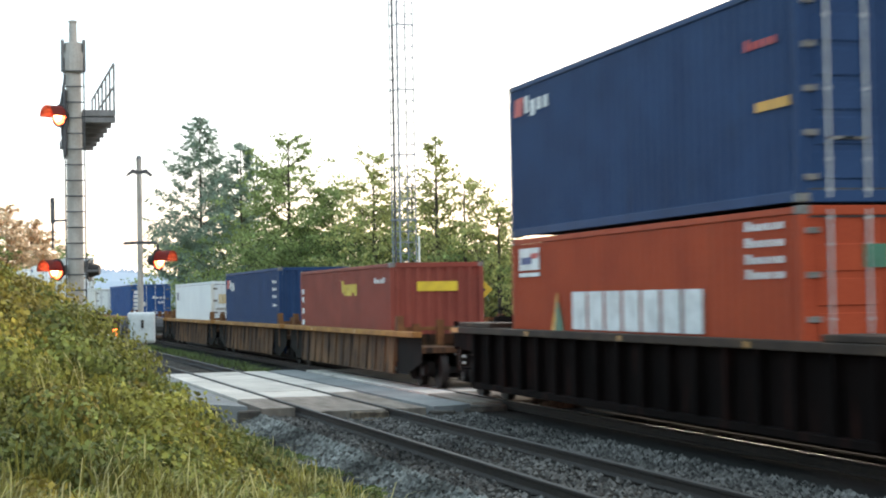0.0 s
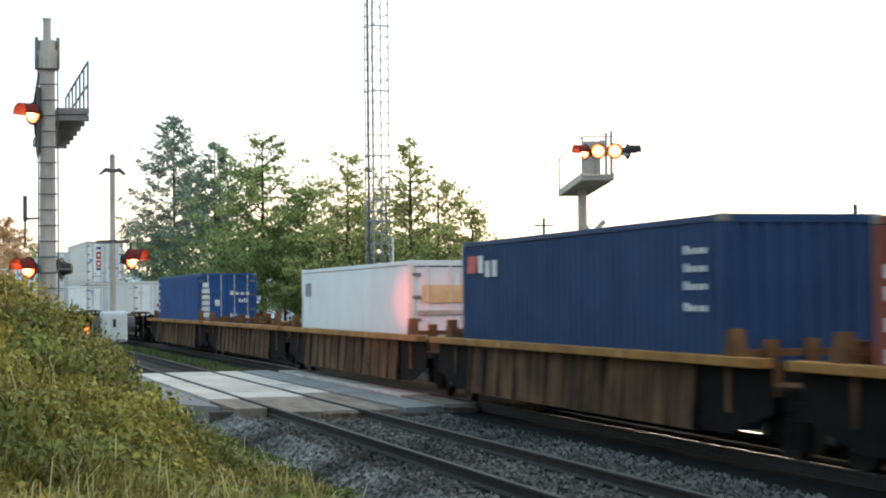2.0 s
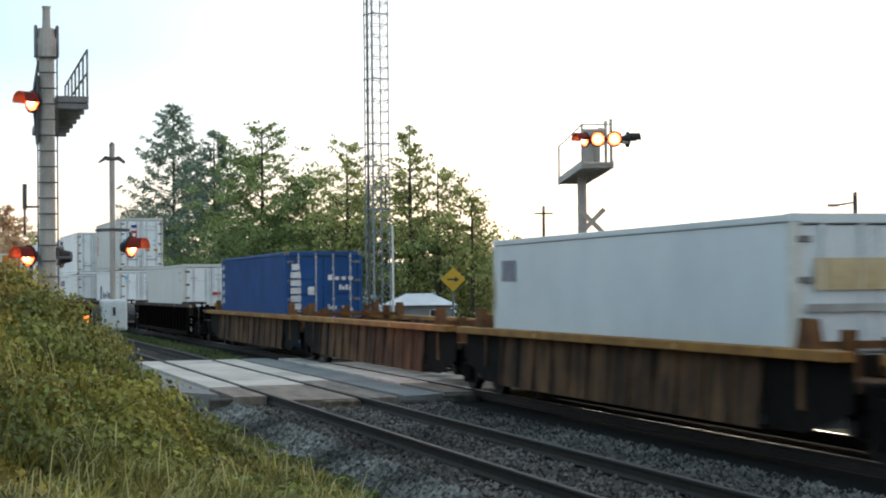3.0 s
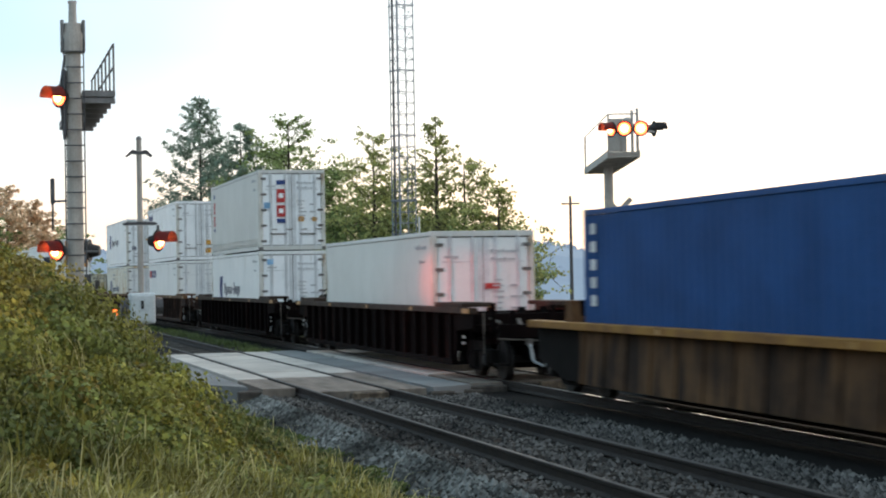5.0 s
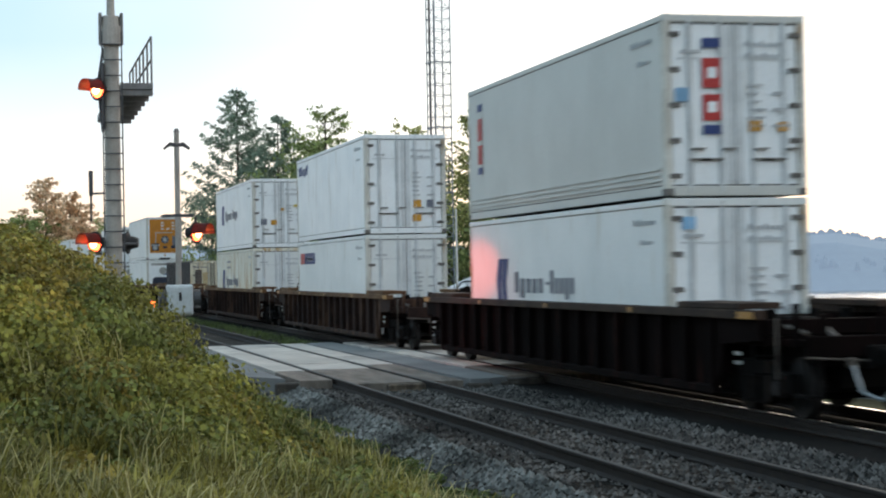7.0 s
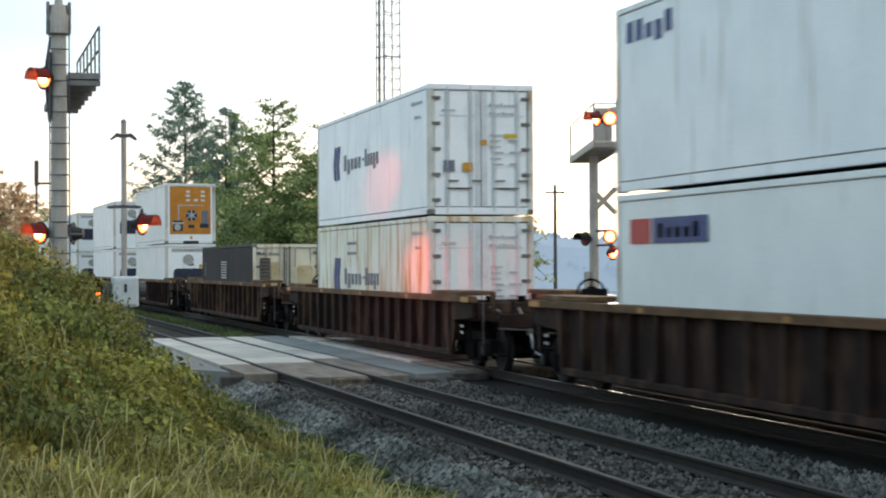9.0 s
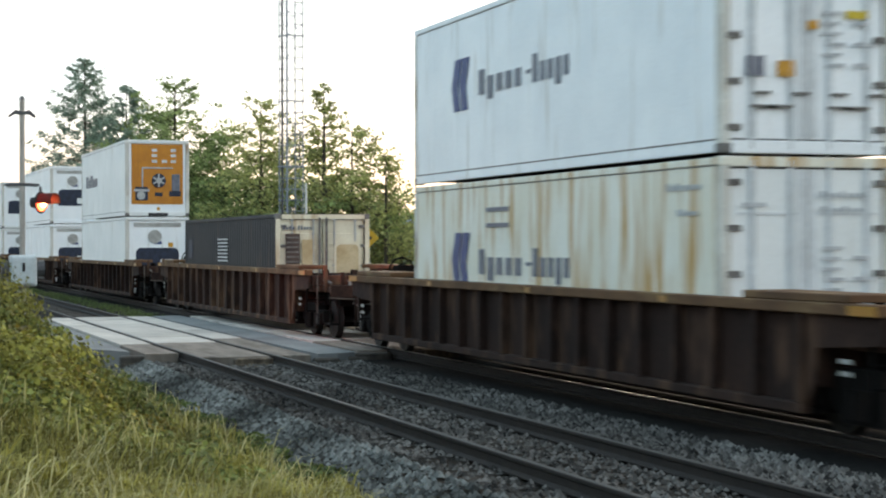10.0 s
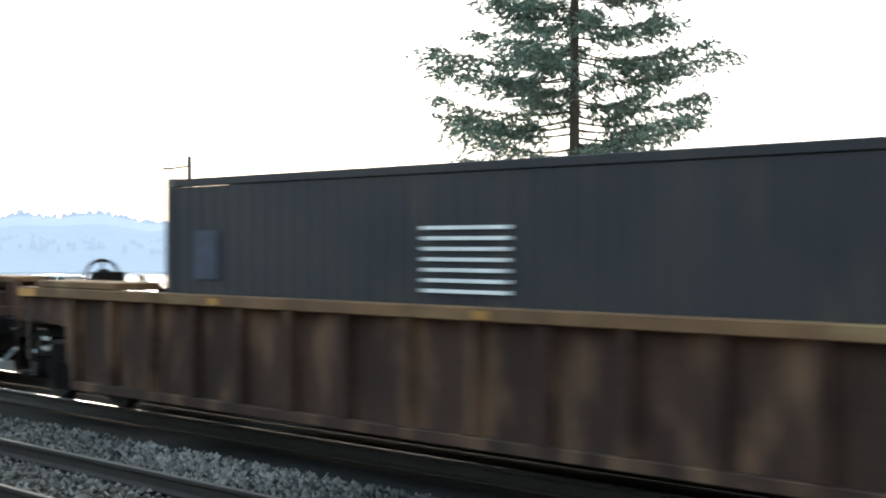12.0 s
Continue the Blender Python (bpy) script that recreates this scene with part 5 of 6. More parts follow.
def far_cantilever():
    X, Y = -51.5, 19.25
    s = tagged(new("cantilever_signal"), "far grey cantilever crossing signal with platform, crossbuck and red lamps", "crossing signal", "cantilever signals")
    s.matrix_basis = pose(X, Y, -0.6, 0, 0, -15)
    bm = bmesh.new()
    tube(bm, (0, 0, -0.2), (0, 0, 6.2), 0.15, 0.14, seg=16)
    part("mast", bm, M["pale_metal"], s)
    wk = part("walkway", boxes((-3.4, 4.7, -0.45, 0.45, 6.16, 6.22)), M["pale_metal"], s, "grey grating platform")
    for i in range(11):
        x = -3.3 + i * 0.79
        part("cross_bearer", boxes((x - 0.04, x + 0.04, -0.45, 0.45, 6.06, 6.16)), M["pale_metal"], wk)
    part("edge_beam", boxes((-3.4, 4.7, -0.47, -0.41, 6.05, 6.26)), M["pale_metal"], wk)
    part("edge_beam", boxes((-3.4, 4.7, 0.41, 0.47, 6.05, 6.26)), M["pale_metal"], wk)
    part("platform_panel", boxes((4.3, 4.36, -0.42, 0.12, 6.25, 7.2), bev=0.01), M["pale_metal"], s, "grey equipment panel")
    bars(wk, "railing_post", [((-3.35, -0.43, 6.2), (-3.35, -0.43, 7.3)), ((4.65, -0.43, 6.2), (4.65, -0.43, 7.3))], 0.03, M["pale_metal"])
    bars(wk, "railing_post", [((4.65, 0.40, 6.2), (4.65, 0.40, 7.45)), ((4.65, 0.25, 6.2), (4.65, 0.25, 7.4))], 0.045, M["pale_metal"])
    bars(wk, "handrail", [((-3.35, -0.43, 7.3), (4.65, -0.43, 7.3)), ((4.65, -0.43, 7.3), (4.65, 0.40, 7.3))], 0.02, M["pale_metal"])
    part("bell", boxes((4.5, 4.75, 0.0, 0.22, 6.95, 7.2), bev=0.05), M["pale_metal"], s)
    bars(s, "lamp_bracket", [((4.7, 0.3, 6.81), (5.35, 0.3, 6.72)), ((5.35, -0.35, 6.81), (5.35, 0.85, 6.72))], 0.04, M["pale_metal"])
    flasher(s, (5.5, -0.06, 6.81), (1.0, -0.12, 0))
    flasher(s, (5.5, 0.40, 6.81), (1.0, -0.02, 0))
    flasher(s, (5.3, -0.40, 6.81), (0.45, -0.9, 0))
    flasher(s, (5.25, 0.80, 6.81), (-0.2, 1.0, 0), False)
    for a in (-1, 1):
        bm = bmesh.new()
        box(bm, -0.012, 0.012, -0.55, 0.55, -0.075, 0.075, Matrix.Translation((0.3 + 0.013 * a, 0.27, 4.68)) @ Matrix.Rotation(radians(45 * a), 4, "X"))
        part("crossbuck_blade", bm, M["pale_metal"], s)
    bars(s, "lamp_bracket", [((0, 0, 3.75), (0.7, 0.42, 3.75)), ((0, 0, 3.75), (-0.5, 0.25, 3.75)), ((0, 0, 3.3), (0.75, 0.5, 3.3))], 0.035, M["dark_metal"])
    flasher(s, (0.8, 0.42, 3.56), (0.95, -0.2, 0))
    flasher(s, (0.85, 0.5, 3.06), (0.8, 0.6, 0))
    flasher(s, (0.4, -0.3, 3.5), (0.6, -0.8, 0), False)
    part("relay_box", boxes((-0.2, 0.25, -0.3, -0.14, 1.9, 2.5), bev=0.02), M["pale_metal"], s)
    part("foundation", boxes((-0.5, 0.5, -0.5, 0.5, -0.3, 0.2), bev=0.03), M["panel_conc"], s)


# ================= poles, tower, signs =================
def polar(az, d):
    return -math.sin(radians(az)) * d, math.cos(radians(az)) * d


def radio_tower():
    x, y = polar(76.17, 92)
    t = tagged(new("lattice_tower"), "slender grey square lattice radio tower with cables", "tower")
    t.matrix_basis = pose(x, y, -0.6, 0, 0, 76)
    legs = [(-0.62, 0.21), (-0.21, -0.62), (0.62, -0.21), (0.21, 0.62)]
    top = 26.0
    for k, (lx, ly) in enumerate(legs):
        bars(t, "leg", [((lx, ly, 0), (lx, ly, top))], 0.05 if k == 1 else 0.03, M["tower_grey"], 8)
    z = 0.5
    k = 0
    while z < top - 0.6:
        for i in range(4):
            a, b = legs[i], legs[(i + 1) % 4]
            bars(t, "strut", [((*a, z), (*b, z))], 0.016, M["tower_grey"], 5)
            bars(t, "brace", [((*a, z), (*b, z + 0.57)) if k % 2 else ((*b, z), (*a, z + 0.57))], 0.011, M["tower_grey"], 5)
        z += 0.57
        k += 1
    for z in (6.8, 10.2, 13.6, 17.0):
        bars(t, "stand_off", [((-0.68, 0.2, z), (-0.2, -0.68, z)), ((-0.2, -0.68, z), (0.68, -0.22, z))], 0.035, M["tower_grey"])
    bars(t, "cable_run", [((-0.46, -0.1, 0), (-0.46, -0.1, top))], 0.06, M["dark_metal"], 6)


def pole(name, label, cat, az, d, top, r, arms, material):
    x, y = polar(az, d)
    p = tagged(new(name), label, cat)
    p.matrix_basis = pose(x, y, -0.65, 0, 0, az)
    bm = bmesh.new()
    tube(bm, (0, 0, 0), (0, 0, top + 0.65), r * 1.2, r * 0.8, seg=10)
    part("shaft", bm, material, p)
    for nm, a, b, rr in arms:
        bars(p, nm, [(a, b)], rr, material)
    return p


def small_poles():
    pole("utility_pole", "distant wooden utility pole with a short crossarm", "pole", 70.76, 150, 8.9, 0.14, [("crossarm", (-0.8, 0, 8.9), (0.8, 0, 8.9), 0.07)], M["dark_metal"])
    pole("flag_pole", "thin white pole among the trees", "pole", 75.69, 88, 5.2, 0.06, [], M["sign_white"])
    for az, d, top in ((60.83, 100, 7.1),):
        p = pole("street_lamp", "dark street lamp pole with a cobra head", "street lamp", az, d, top, 0.13, [("bracket", (0, 0, top + 0.1), (-1.05, 0, top - 0.05), 0.05)], M["dark_metal"])
        bm = boxes((-1.5, -0.85, -0.14, 0.14, top - 0.12, top + 0.02), bev=0.05)
        part("lamp_head", bm, M["mid_metal"], p)
    for az, d, zc, arrow in ((73.73, 62, 2.36, True), (53.42, 58, 1.86, False)):
        x, y = polar(az, d)
        sgn = tagged(new("road_sign"), "yellow diamond warning sign with a black " + ("arrow" if arrow else "symbol") + " on a post", "road sign", "yellow road signs")
        sgn.matrix_basis = pose(x, y, -0.62, 0, 0, az)
        bm = bmesh.new()
        tube(bm, (0, 0.04, 0), (0, 0.04, zc + 0.9), 0.04, seg=8)
        part("post", bm, M["mid_metal"], sgn)
        bm = bmesh.new()
        r = 0.44
        z = zc + 0.62
        prism(bm, [(-r, z), (0, z - r), (r, z), (0, z + r)], "y", -0.012, 0.012)
        bevel(bm, 0.006)
        part("sign_plate", bm, M["sign_yellow"], sgn)
        bm = boxes((-0.2, 0.08, -0.018, -0.013, z - 0.03, z + 0.03)) if arrow else boxes((-0.14, 0.14, -0.018, -0.013, z - 0.09, z - 0.02), (-0.1, 0.1, -0.018, -0.013, z + 0.03, z + 0.1))
        if arrow:
            prism(bm, [(0.06, z - 0.1), (0.22, z), (0.06, z + 0.1)], "y", -0.018, -0.013)
        part("sign_symbol", bm, M["signal_black"], sgn, "black symbol")


# ================= parked cars and shed =================
M["car_dark"] = mat("car_dark", (0.03, 0.035, 0.045), (0.025, 0.03, 0.04), 0.25, 0.2, bump=0, spec=0.6)
M["car_white"] = mat("car_white", (0.72, 0.73, 0.74), (0.65, 0.66, 0.68), 0.25, 0.0, bump=0, spec=0.6)
M["car_glass"] = mat("car_glass", (0.02, 0.025, 0.03), (0.02, 0.022, 0.025), 0.08, 0.0, bump=0, spec=0.8)
M["tyre"] = mat("tyre", (0.02, 0.02, 0.02), None, 0.85, bump=0.1)
M["shed_wall"] = mat("shed_wall", (0.30, 0.30, 0.31), (0.24, 0.24, 0.25), 0.8, scale=1, bump=0.1)
M["shed_roof"] = mat("shed_roof", (0.62, 0.64, 0.66), (0.52, 0.54, 0.57), 0.5, scale=1, bump=0.05)


def parked_car(az, d, turn, paint, label, h=1.72):
    x, y = polar(az, d)
    c = tagged(new("parked_car"), label, "car", "parked cars")
    c.matrix_basis = pose(x, y, ground_z(x, y), 0, 0, turn)
    k = h / 1.72
    bm = bmesh.new()
    prism(bm, [(-2.2, 0.35), (2.2, 0.35), (2.25, 0.65), (2.15, 0.92), (1.15, 1.02), (-2.1, 1.04), (-2.25, 0.9)], "y", -0.88, 0.88)
    bevel(bm, 0.05)
    part("body", bm, paint, c)
    bm = bmesh.new()
    prism(bm, [(-2.05, 1.03), (1.2, 1.01), (0.45, 1.62 * k), (-1.85, 1.64 * k)], "y", -0.76, 0.76)
    bevel(bm, 0.05)
    part("cabin_glass", bm, M["car_glass"], c, "dark car windows")
    part("roof", boxes((-1.85, 0.42, -0.74, 0.74, 1.61 * k, 1.72 * k), bev=0.04), paint, c)
    for xx in (-0.75, 0.05):
        part("pillar", boxes((xx - 0.04, xx + 0.04, -0.785, 0.785, 1.0, 1.63 * k)), paint, c)
    for xx in (-1.35, 1.35):
        for yy in (-0.82, 0.82):
            bm = bmesh.new()
            tube(bm, (xx, yy - 0.1, 0.34), (xx, yy + 0.1, 0.34), 0.34, seg=18)
            w = part("wheel", bm, M["tyre"], c)
            bm = bmesh.new()
            tube(bm, (xx, yy - 0.11, 0.34), (xx, yy + 0.11, 0.34), 0.2, seg=14)
            part("rim", bm, M["galv"], w)
    part("bumper", boxes((2.2, 2.32, -0.8, 0.8, 0.4, 0.6), bev=0.03), M["signal_black"], c)
    for yy in (-0.65, 0.65):
        part("headlight", boxes((2.14, 2.22, yy - 0.15, yy + 0.15, 0.68, 0.82), bev=0.03), M["galv"], c)


def shed():
    x, y = polar(74.85, 96)
    s = tagged(new("small_shed"), "small grey shed with a pale hipped metal roof", "shed")
    s.matrix_basis = pose(x, y, -0.6, 0, 0, 75)
    part("wall", boxes((-1.7, 1.7, -1.4, 1.4, 0, 1.75)), M["shed_wall"], s)
    bm = bmesh.new()
    base = [bm.verts.new(v) for v in ((-2.1, -1.8, 1.72), (2.1, -1.8, 1.72), (2.1, 1.8, 1.72), (-2.1, 1.8, 1.72))]
    r0, r1 = bm.verts.new((-0.7, 0, 2.35)), bm.verts.new((0.7, 0, 2.35))
    for f in ((base[0], base[1], r1, r0), (base[1], base[2], r1), (base[2], base[3], r0, r1), (base[3], base[0], r0), tuple(base[::-1])):
        bm.faces.new(f)
    part("roof", bm, M["shed_roof"], s)
    w = part("window_frame", boxes((0.55, 1.35, -1.44, -1.39, 0.95, 1.5), bev=0.01), M["sign_white"], s)
    part("pane", boxes((0.62, 1.28, -1.45, -1.442, 1.0, 1.45)), M["car_glass"], w)


# ================= plants =================
def leaf_mat(name, c1, c2, vary=0.5, trans=0.25):
    m = mat(name, c1, c2, 0.6, scale=0.7, fine=9, bump=0, vary=vary, island=True, spec=0.25, fine_mix=0.15)
    n, l = m.node_tree.nodes, m.node_tree.links
    b = n["Principled BSDF"]
    out = n["Material Output"]
    tr = n.new("ShaderNodeBsdfTranslucent")
    mx = n.new("ShaderNodeMixShader")
    mx.inputs[0].default_value = trans
    l.new(b.inputs["Base Color"].links[0].from_socket, tr.inputs["Color"])
    l.new(b.outputs[0], mx.inputs[1])
    l.new(tr.outputs[0], mx.inputs[2])
    l.new(mx.outputs[0], out.inputs["Surface"])
    return m


M["bramble"] = leaf_mat("bramble", (0.345, 0.315, 0.066), (0.15, 0.142, 0.032), 0.6, 0.3)
M["bramble_ochre"] = leaf_mat("bramble_ochre", (0.38, 0.285, 0.055), (0.20, 0.152, 0.033), 0.6, 0.3)
M["bramble_dark"] = leaf_mat("bramble_dark", (0.235, 0.255, 0.065), (0.105, 0.118, 0.032), 0.55, 0.3)
M["grass"] = leaf_mat("grass", (0.345, 0.292, 0.068), (0.17, 0.153, 0.037), 0.55, 0.35)
M["grass_dry"] = leaf_mat("grass_dry", (0.55, 0.47, 0.22), (0.42, 0.36, 0.15), 0.4, 0.4)
M["weed"] = leaf_mat("weed", (0.12, 0.15, 0.04), (0.08, 0.10, 0.03))
M["leaf_tree"] = leaf_mat("leaf_tree", (0.33, 0.40, 0.16), (0.19, 0.245, 0.095), 0.45, 0.6)
M["leaf_light"] = leaf_mat("leaf_light", (0.46, 0.46, 0.17), (0.29, 0.31, 0.12), 0.45, 0.5)
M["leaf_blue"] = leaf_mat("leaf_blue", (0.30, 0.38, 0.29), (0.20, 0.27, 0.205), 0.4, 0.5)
# peach leaf colour carries the sunset light on the far trees
M["leaf_sunset"] = leaf_mat("leaf_sunset", (0.86, 0.66, 0.46), (0.68, 0.50, 0.32), 0.3, 0.6)
M["needle"] = leaf_mat("needle", (0.16, 0.21, 0.165), (0.10, 0.145, 0.115), 0.4, 0.35)
M["bark"] = mat("bark", (0.085, 0.065, 0.05), (0.05, 0.04, 0.03), 0.95, scale=3, fine=15, bump=0.6, stretch=(3, 3, 0.5))


def quads(name, centres, normals, ups, w, h, material, parent=None):
    """Many small leaves as folded quads, from arrays."""
    c, nrm, up = (np.asarray(a, float) for a in (centres, normals, ups))
    side = np.cross(up, nrm)
    side /= np.linalg.norm(side, axis=1)[:, None] + 1e-9
    w, h = np.asarray(w)[:, None], np.asarray(h)[:, None]
    k = len(c)
    v = np.empty((k, 4, 3))
    v[:, 0] = c - up * h * 0.5
    v[:, 1] = c + side * w * 0.5 + nrm * h * 0.08
    v[:, 2] = c + up * h * 0.5
    v[:, 3] = c - side * w * 0.5 + nrm * h * 0.08
    me = bpy.data.meshes.new(name)
    me.vertices.add(4 * k)
    me.vertices.foreach_set("co", v.reshape(-1))
    me.loops.add(4 * k)
    me.loops.foreach_set("vertex_index", np.arange(4 * k, dtype=np.int32))
    me.polygons.add(k)
    me.polygons.foreach_set("loop_start", np.arange(0, 4 * k, 4, dtype=np.int32))
    me.polygons.foreach_set("loop_total", np.full(k, 4, dtype=np.int32))
    me.update()
    me.validate()
    me.materials.append(material)
    return part(name, me, None, parent)


def unit(rng, k, lift=0.0):
    a = rng.normal(size=(k, 3))
    a[:, 2] += lift
    return a / np.linalg.norm(a, axis=1)[:, None]


def arcs(name, roots, ways, lengths, widths, material):
    """Arching grass blades, three narrow quads each, from arrays."""
    p, w = np.asarray(roots, float), np.asarray(ways, float)
    k = len(p)
    side = np.cross(w, np.tile((0, 0, 1.0), (k, 1)))
    side /= np.linalg.norm(side, axis=1)[:, None] + 1e-9
    flat = w * np.array((1, 1, 0))
    v = np.empty((k, 8, 3))
    for i, (f, out, up, wd) in enumerate(((0, 0, 0, 1.0), (1, 0.16, 0.48, 0.9), (2, 0.42, 0.78, 0.65), (3, 0.80, 0.80, 0.12))):
        c = p + flat * (lengths * out)[:, None] + np.array((0, 0, 1.0)) * (lengths * up * w[:, 2])[:, None]
        v[:, 2 * i] = c - side * (widths * wd)[:, None] * 0.5
        v[:, 2 * i + 1] = c + side * (widths * wd)[:, None] * 0.5
    base = np.arange(k, dtype=np.int32)[:, None] * 8
    idx = np.concatenate([base + np.array((2 * i, 2 * i + 1, 2 * i + 3, 2 * i + 2), dtype=np.int32) for i in range(3)], axis=1)
    me = bpy.data.meshes.new(name)
    me.vertices.add(8 * k)
    me.vertices.foreach_set("co", v.reshape(-1))
    me.loops.add(12 * k)
    me.loops.foreach_set("vertex_index", idx.reshape(-1))
    me.polygons.add(3 * k)
    me.polygons.foreach_set("loop_start", np.arange(0, 12 * k, 4, dtype=np.int32))
    me.polygons.foreach_set("loop_total", np.full(3 * k, 4, dtype=np.int32))
    me.update()
    me.validate()
    me.materials.append(material)
    return part(name, me, None)


def undergrowth():
    rng = np.random.default_rng(4)
    heaps = {"bramble": [], "bramble_ochre": [], "bramble_dark": []}
    # rounded heaps of leaves that crowd over the bank, with dark hollows between them
    domes = []
    while len(domes) < 980:
        x, y = rng.uniform(-33.6, -14.0), rng.uniform(-2.2, 4.0)
        thick = smooth01(-12.5, -19.0, x) * smooth01(4.2, 2.6, y)
        if rng.random() > 0.58 + 0.42 * thick or (y > 3.2 and rng.random() < 0.6):
            continue
        r = (0.22 + 0.50 * rng.random() ** 1.6) * (0.5 + 0.5 * thick)
        domes.append((x, y, bank(x, y) - 0.16 + rng.uniform(-0.26, 0.20) * (0.4 + 0.6 * thick) - 0.06 * (1 - thick), r))
    for x, y, z, r in domes:
        n = int(1250 * r * r + 60)
        d = unit(rng, n, 0.55)
        d[:, 2] = np.abs(d[:, 2]) - 0.15
        shell = r * (1.0 - 0.35 * rng.random(n) ** 2) * (1 + 0.22 * np.array([noise.noise((q[0] * 2.2 + x, q[1] * 2.2 + y, q[2] * 2.2)) for q in d]))
        pts = np.array((x, y, z)) + d * shell[:, None] * np.array((1.15, 1.15, 0.85))
        o = noise.noise((x * 0.5, y * 0.5, 11.0)) + 0.42 * (bank(x, y) - 1.45) + rng.normal() * 0.30
        key = "bramble_ochre" if o > 0.34 else "bramble_dark" if o < -0.18 else "bramble"
        heaps[key].append((pts, d))
    # loose filling between the heaps
    fill = []
    while len(fill) < 42000:
        x, y = rng.uniform(-33.5, -13.5), rng.uniform(-2.0, 4.2)
        thick = smooth01(-12.0, -18.5, x) * smooth01(4.3, 2.6, y)
        if rng.random() > 0.08 + 0.92 * thick:
            continue
        fill.append((x, y, bank(x, y) + rng.uniform(-0.30, -0.08)))
    heaps["bramble_dark"].append((np.array(fill), unit(rng, len(fill), 0.8)))
    labels = {"bramble": "dense green bramble leaves heaped on the bank", "bramble_ochre": "yellowing bramble leaves heaped on the bank", "bramble_dark": "darker green bramble leaves low on the bank"}
    for key, lab in labels.items():
        pts = np.concatenate([a for a, _ in heaps[key]])
        nr = np.concatenate([b for _, b in heaps[key]]) + rng.normal(size=(len(pts), 3)) * 0.42
        nr /= np.linalg.norm(nr, axis=1)[:, None]
        up = np.cross(nr, unit(rng, len(pts)))
        up /= np.linalg.norm(up, axis=1)[:, None]
        sz = rng.uniform(0.036, 0.086, len(pts))
        tagged(quads("bramble_thicket", pts, nr, up, sz * 0.8, sz, M[key]), lab, "bramble", kind="stuff")
    # arching grass in tufts, in front of and below the thicket
    for m, tufts, lo, hi, lab in (("grass", 2300, 0.18, 0.42, "long arching green grass on the slope"), ("grass_dry", 420, 0.35, 0.75, "dry straw-coloured grass stalks on the slope")):
        roots, ways, ln = [], [], []
        done = 0
        while done < tufts:
            x, y = rng.uniform(-31, -9), rng.uniform(-2.5, 4.7)
            k = smooth01(-13.0, -18.0, x) * smooth01(4.4, 2.8, y)
            if rng.random() > (0.9 - 0.86 * k) * (0.25 + 0.75 * smooth01(-0.15, 0.2, noise.noise((x * 0.6, y * 0.9, 21)))) * (1 - smooth01(3.5, 4.7, y + 0.5 * noise.noise((x * 0.7, y * 0.7, 0)))):
                continue
            done += 1
            big = 0.75 + 0.7 * noise.noise((x * 0.9, y * 0.9, 2)) + 0.25 * rng.random()
            big *= 0.62 + 0.38 * (1 - smooth01(2.5, 4.4, y))
            lean = rng.normal(size=2) * 0.35 + np.array((0.12, 0.22))
            for _ in range(14 if m == "grass" else 5):
                a = rng.normal(size=2) * 0.55 + lean
                w = np.array((a[0], a[1], rng.uniform(0.75, 1.15)))
                ox, oy = rng.normal(size=2) * 0.09
                roots.append((x + ox, y + oy, bank(x, y) - 0.06))
                ways.append(w)
                ln.append(max(0.1, rng.uniform(lo, hi) * big))
        k = len(roots)
        tagged(arcs("grass", roots, ways, np.array(ln), rng.uniform(0.012, 0.026, k) * (0.6 if m == "grass_dry" else 1.0), M[m]), lab, "grass", kind="stuff")
    # thin grass between the two tracks beyond the crossing
    roots, ways, ln = [], [], []
    while len(roots) < 4200:
        x, y = rng.uniform(-95, -53.5), rng.normal(9.15, 0.28)
        if noise.noise((x * 0.5, y * 2.0, 6)) > -0.15:
            a = rng.normal(size=2) * 0.5
            roots.append((x, y + bend(x), -0.24))
            ways.append((a[0], a[1], rng.uniform(0.7, 1.0)))
            ln.append(rng.uniform(0.10, 0.28))
    tagged(arcs("grass", roots, ways, np.array(ln), np.full(len(roots), 0.022), M["weed"]), "thin green grass between the two tracks", "grass", kind="stuff")
    # weeds at the foot of the ballast
    pts = []
    while len(pts) < 15000:
        x, y = rng.uniform(-34, -12), rng.normal(4.85, 0.6)
        if noise.noise((x * 0.8, y * 1.2, 9)) > 0.12:
            pts.append((x, y, -0.42 + 0.1 * (4.6 - y) + rng.uniform(0.0, 0.16)))
    k = len(pts)
    nr = unit(rng, k, 0.8)
    up = np.cross(nr, unit(rng, k))
    up /= np.linalg.norm(up, axis=1)[:, None]
    s = rng.uniform(0.04, 0.10, k)
    tagged(quads("weeds", pts, nr, up, s * 0.6, s, M["weed"]), "low dark weeds at the ballast foot", "weeds", kind="stuff")


